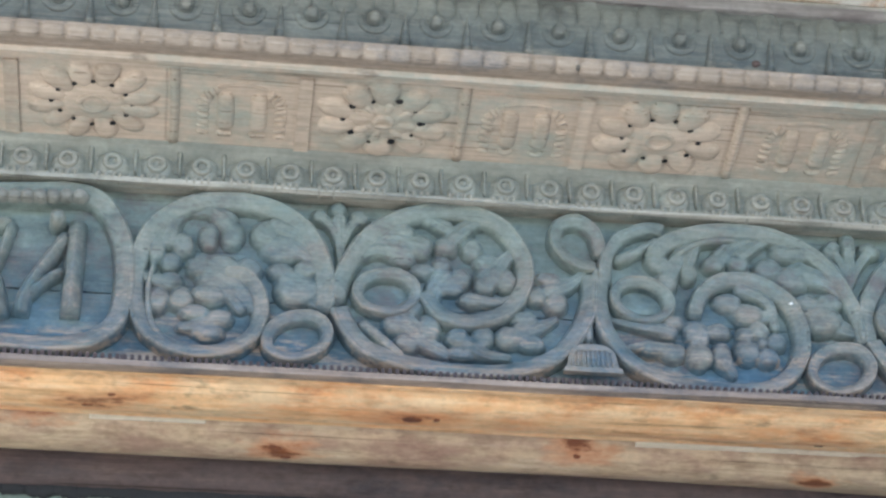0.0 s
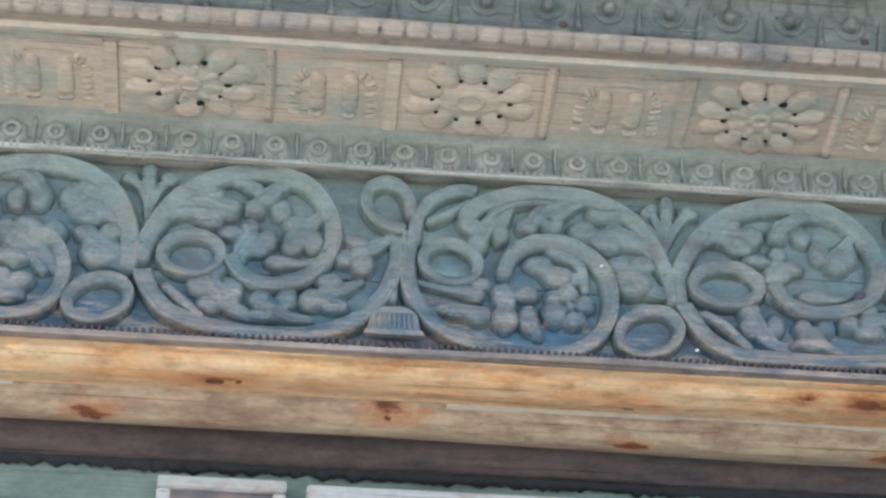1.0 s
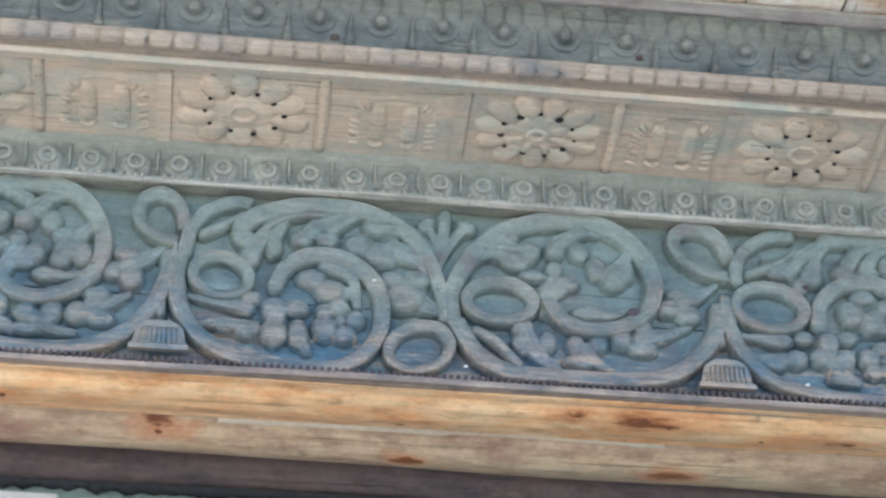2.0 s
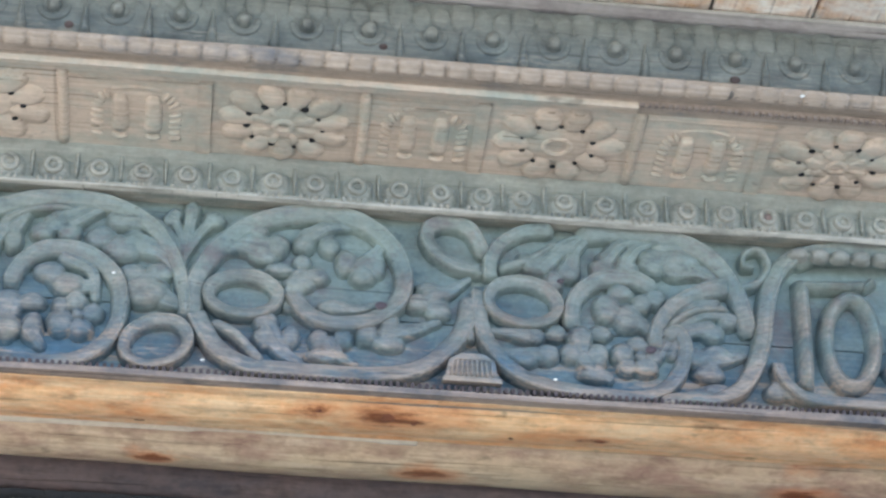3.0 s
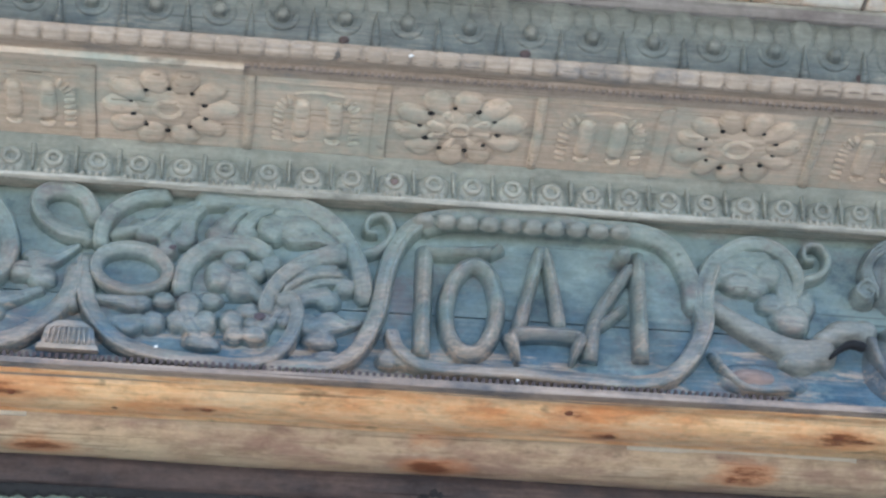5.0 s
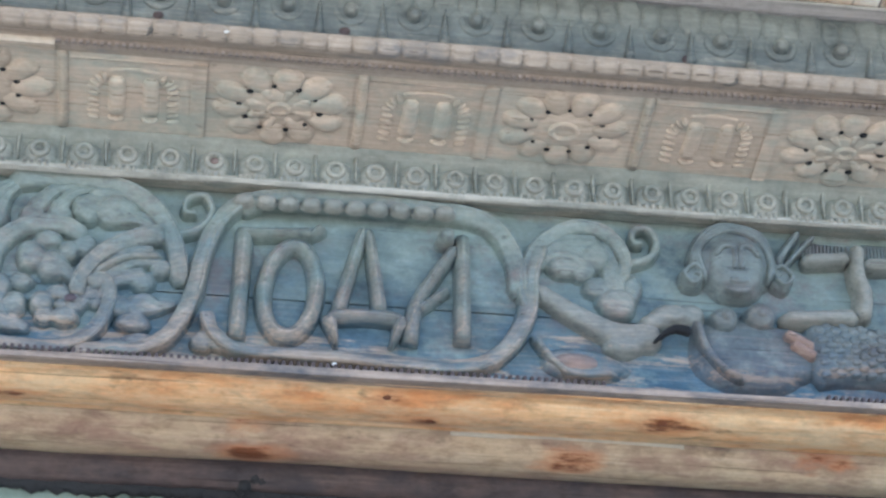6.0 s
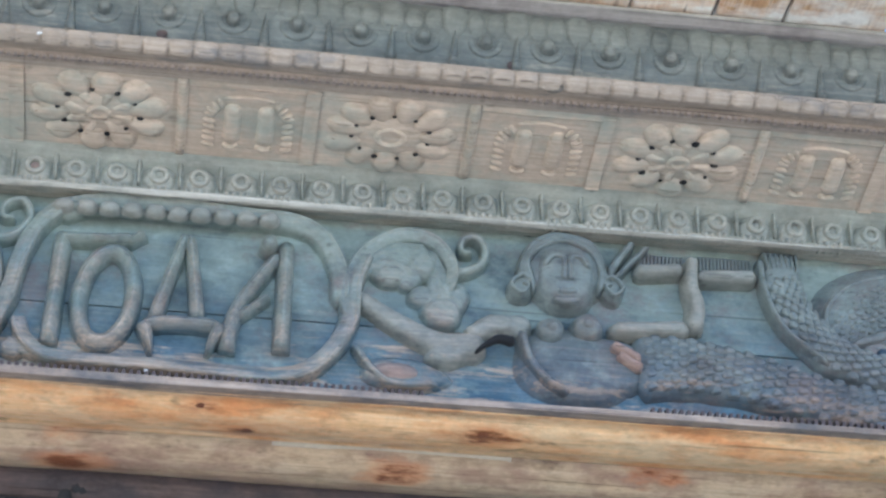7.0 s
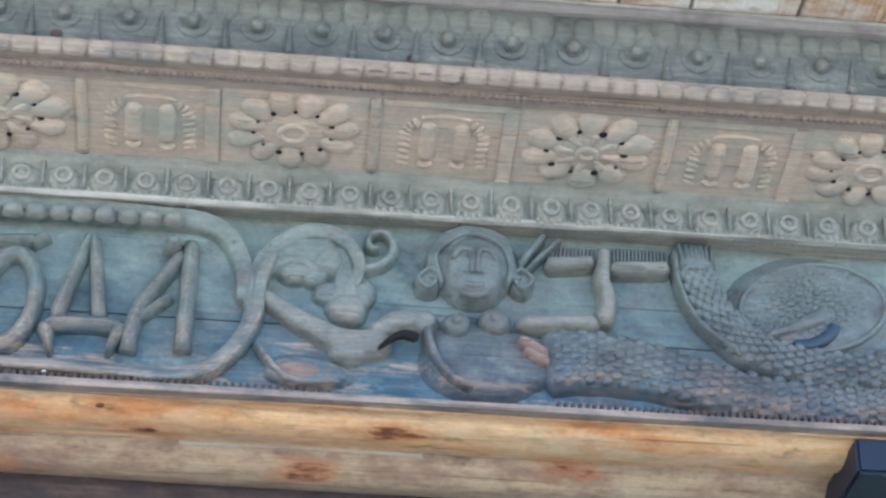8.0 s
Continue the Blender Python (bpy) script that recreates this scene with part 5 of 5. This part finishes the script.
rng = random.Random(7)
flowers = [(-4.215, 11, 0.1, 0), (-3.345, 12, 0.26, 0), (-2.467, 10, 0.3, 1), (-1.607, 10, 0.31, 0), (-0.699, 11, 0.15, 1), (0.145, 10, 0.0, 0), (1.030, 10, 0.2, 1), (1.900, 11, 0.1, 0), (2.789, 10, 0.3, 1), (3.665, 11, 0.0, 0)]
for i, (xc, petals, start, inner) in enumerate(flowers):
    flower_panel(xc, xc - 0.219, xc + 0.219, petals, start, rng, inner)
    if i + 1 < len(flowers):
        fluted_panel(xc + 0.219, flowers[i + 1][0] - 0.219, rng)
tagged(extruded("soffit_backing", [(-0.05, 5.325), (-0.36, 5.40), (-0.36, 5.44), (-0.05, 5.44)], X0, X1, SOFFIT_BACK, steps=2), "old boards behind the soffit panels", "board", kind="structure")


# ---- bead moulding and its fillets ----
bead_mould = tagged(extruded("bead_moulding", [(-0.362, 5.352), (-0.395, 5.356), (-0.405, 5.372), (-0.436, 5.372), (-0.456, 5.376), (-0.470, 5.388), (-0.470, 5.410), (-0.462, 5.418), (-0.362, 5.418)], X0, X1, BEAD_WOOD, steps=80, wobble=0.003), "weathered wooden moulding with a row of long beads", "moulding")
x = X0 + 0.05
rng = random.Random(12)
while x < X1 - 0.05:
    bm = bmesh.new()
    rx = 0.0322 + 0.0008 * rng.random()
    for_axes = (Vector((0, -0.459, 5.384)), Vector((1, 0, 0)), Vector((0, -0.75, 0.66)), Vector((0, -0.66, -0.75)))
    dome_mesh(bm, x, 0.0, rx, 0.0235, 0, 0.0135 + 0.002 * rng.random(), for_axes, 20, square=0.6)
    part("bead", bm, BEAD_WOOD, bead_mould)
    x += 0.0726
dentil_run(0.378, X1 - 0.02, 0.0205, (0.011, 0.017, 0.012), -0.4005, 5.356, FILLET_WOOD, bead_mould, pick=(0.372, 3.9))
extruded("pale_fillet", [(-0.366, 5.346), (-0.400, 5.344), (-0.406, 5.362), (-0.366, 5.364)], X0, 0.365, PANEL_WOOD, bead_mould, "pale worn fillet", 40, 0.002)


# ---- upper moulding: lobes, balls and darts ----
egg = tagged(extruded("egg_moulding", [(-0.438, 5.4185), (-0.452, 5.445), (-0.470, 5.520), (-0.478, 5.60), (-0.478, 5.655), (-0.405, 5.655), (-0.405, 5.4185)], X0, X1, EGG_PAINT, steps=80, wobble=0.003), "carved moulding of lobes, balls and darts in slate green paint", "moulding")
TILT = (Vector((0, -0.4645, 5.505)), Vector((1, 0, 0)), Vector((0, -0.14, 0.990)), Vector((0, -0.990, -0.14)))
rng = random.Random(5)
k = 0
x = -1.025 - 0.1868 * 18
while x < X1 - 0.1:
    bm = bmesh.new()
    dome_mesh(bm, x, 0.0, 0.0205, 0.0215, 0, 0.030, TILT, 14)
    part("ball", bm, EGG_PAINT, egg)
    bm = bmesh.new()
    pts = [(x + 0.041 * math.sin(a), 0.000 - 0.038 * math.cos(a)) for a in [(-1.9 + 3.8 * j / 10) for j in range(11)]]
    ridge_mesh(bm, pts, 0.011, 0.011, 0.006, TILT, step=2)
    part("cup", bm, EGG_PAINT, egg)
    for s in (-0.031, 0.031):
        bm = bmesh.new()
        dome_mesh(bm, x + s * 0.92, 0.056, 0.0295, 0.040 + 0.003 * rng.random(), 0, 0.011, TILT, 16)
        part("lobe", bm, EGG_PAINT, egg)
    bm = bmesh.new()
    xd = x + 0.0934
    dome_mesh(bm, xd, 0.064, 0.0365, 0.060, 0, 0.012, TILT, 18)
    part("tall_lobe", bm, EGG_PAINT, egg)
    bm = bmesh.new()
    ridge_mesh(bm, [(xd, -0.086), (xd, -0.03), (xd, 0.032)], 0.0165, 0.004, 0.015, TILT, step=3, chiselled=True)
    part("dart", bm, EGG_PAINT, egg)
    x += 0.1868
fascia = tagged(extruded("fascia_board", [(-0.494, 5.614), (-0.500, 5.617), (-0.511, 5.636), (-0.516, 5.642), (-0.508, 5.648), (-0.480, 5.648), (-0.480, 5.614)], X0, X1, FASCIA_WOOD, steps=80, wobble=0.004), "silver grey weathered fascia board with a worn pale edge", "fascia")

extruded("worn_edge", [(-0.515, 5.638), (-0.521, 5.643), (-0.516, 5.652), (-0.498, 5.654), (-0.498, 5.649), (-0.508, 5.6485)], X0, X1, LIP_WOOD, fascia, "pale rubbed edge", 90, 0.003)


# ---- roof boards over the eaves ----
rng = random.Random(3)
x = X0
while x < X1:
    w = 0.20 + 0.16 * rng.random()
    lift = 0.008 * rng.random()
    bm = bmesh.new()
    box_mesh(bm, x, min(x + w, X1), -1.15 - 0.06 * rng.random(), -0.482, 5.657 + lift, 5.685 + lift, 0.005)
    board = tagged(part("roof_board", bm, ROOF_WOOD, smooth=False), "splintered pale roof board under the eaves", "roof board", "eaves boards")
    x += w + 0.012

# ---- navy bracket under the logs ----
bracket = tagged(box("bracket", 3.60, 3.95, 0.0, 0.595, 4.40, 4.515, NAVY, bevel=0.01), "dark navy painted bracket under the frieze end", "bracket")
bm = bmesh.new()
box_mesh(bm, 3.655, 3.685, 0.20, 0.26, 4.396, 4.402)
part("paint_flake", bm, WHITE_FLAKE, bracket, "white paint flake")


# ---- small marks on the mouldings: knots, a nail stain and a chipped bead ----
def mark(name, x, v, rx, rv, axes, base, mat, parent):
    bm = bmesh.new()
    dome_mesh(bm, x, v, rx, rv, 10, 0.004, axes, 12, base=base)
    part(name, bm, mat, parent)


for x, v, r in ((0.655, -0.068, 0.011), (1.200, -0.070, 0.012), (2.235, -0.068, 0.013), (-0.42, -0.05, 0.009), (2.99, 0.06, 0.012), (-2.72, 0.03, 0.011), (-1.35, -0.06, 0.010)):
    mark("knot", x, v, r * 1.2, r, TILT, 0.0005, LOG_DARK, egg)
BEADED = (Vector((0, -0.449, 5.392)), Vector((1, 0, 0)), Vector((0, -0.75, 0.66)), Vector((0, -0.66, -0.75)))
for x, v, r in ((0.620, -0.004, 0.014), (2.36, -0.01, 0.014), (-1.92, 0.0, 0.012)):
    mark("knot", x, v, r * 1.6, r, BEADED, 0.020, SOFFIT_BACK, bead_mould)
mark("chip", 0.852, 0.012, 0.010, 0.004, BEADED, 0.0205, WHITE_FLAKE, bead_mould)
for x, z, r in ((-0.368, 4.827, 0.016), (0.460, 4.736, 0.015), (0.186, 4.956, 0.010)):
    mark("knot", x, z, r, r * 0.7, FACE, 0.044, STAIN, frieze)
mark("knot", 0.850, 0.038, 0.012, 0.011, SLOPE, 0.020, PINK_WOOD, ring_mould)
for x, z in ((0.163, 4.611), (-0.591, 4.555), (-1.174, 4.875), (-0.891, 4.60), (1.234, 4.57)):
    mark("paint_fleck", x, z, 0.006, 0.0035, FACE, 0.048, WHITE_FLAKE, frieze)
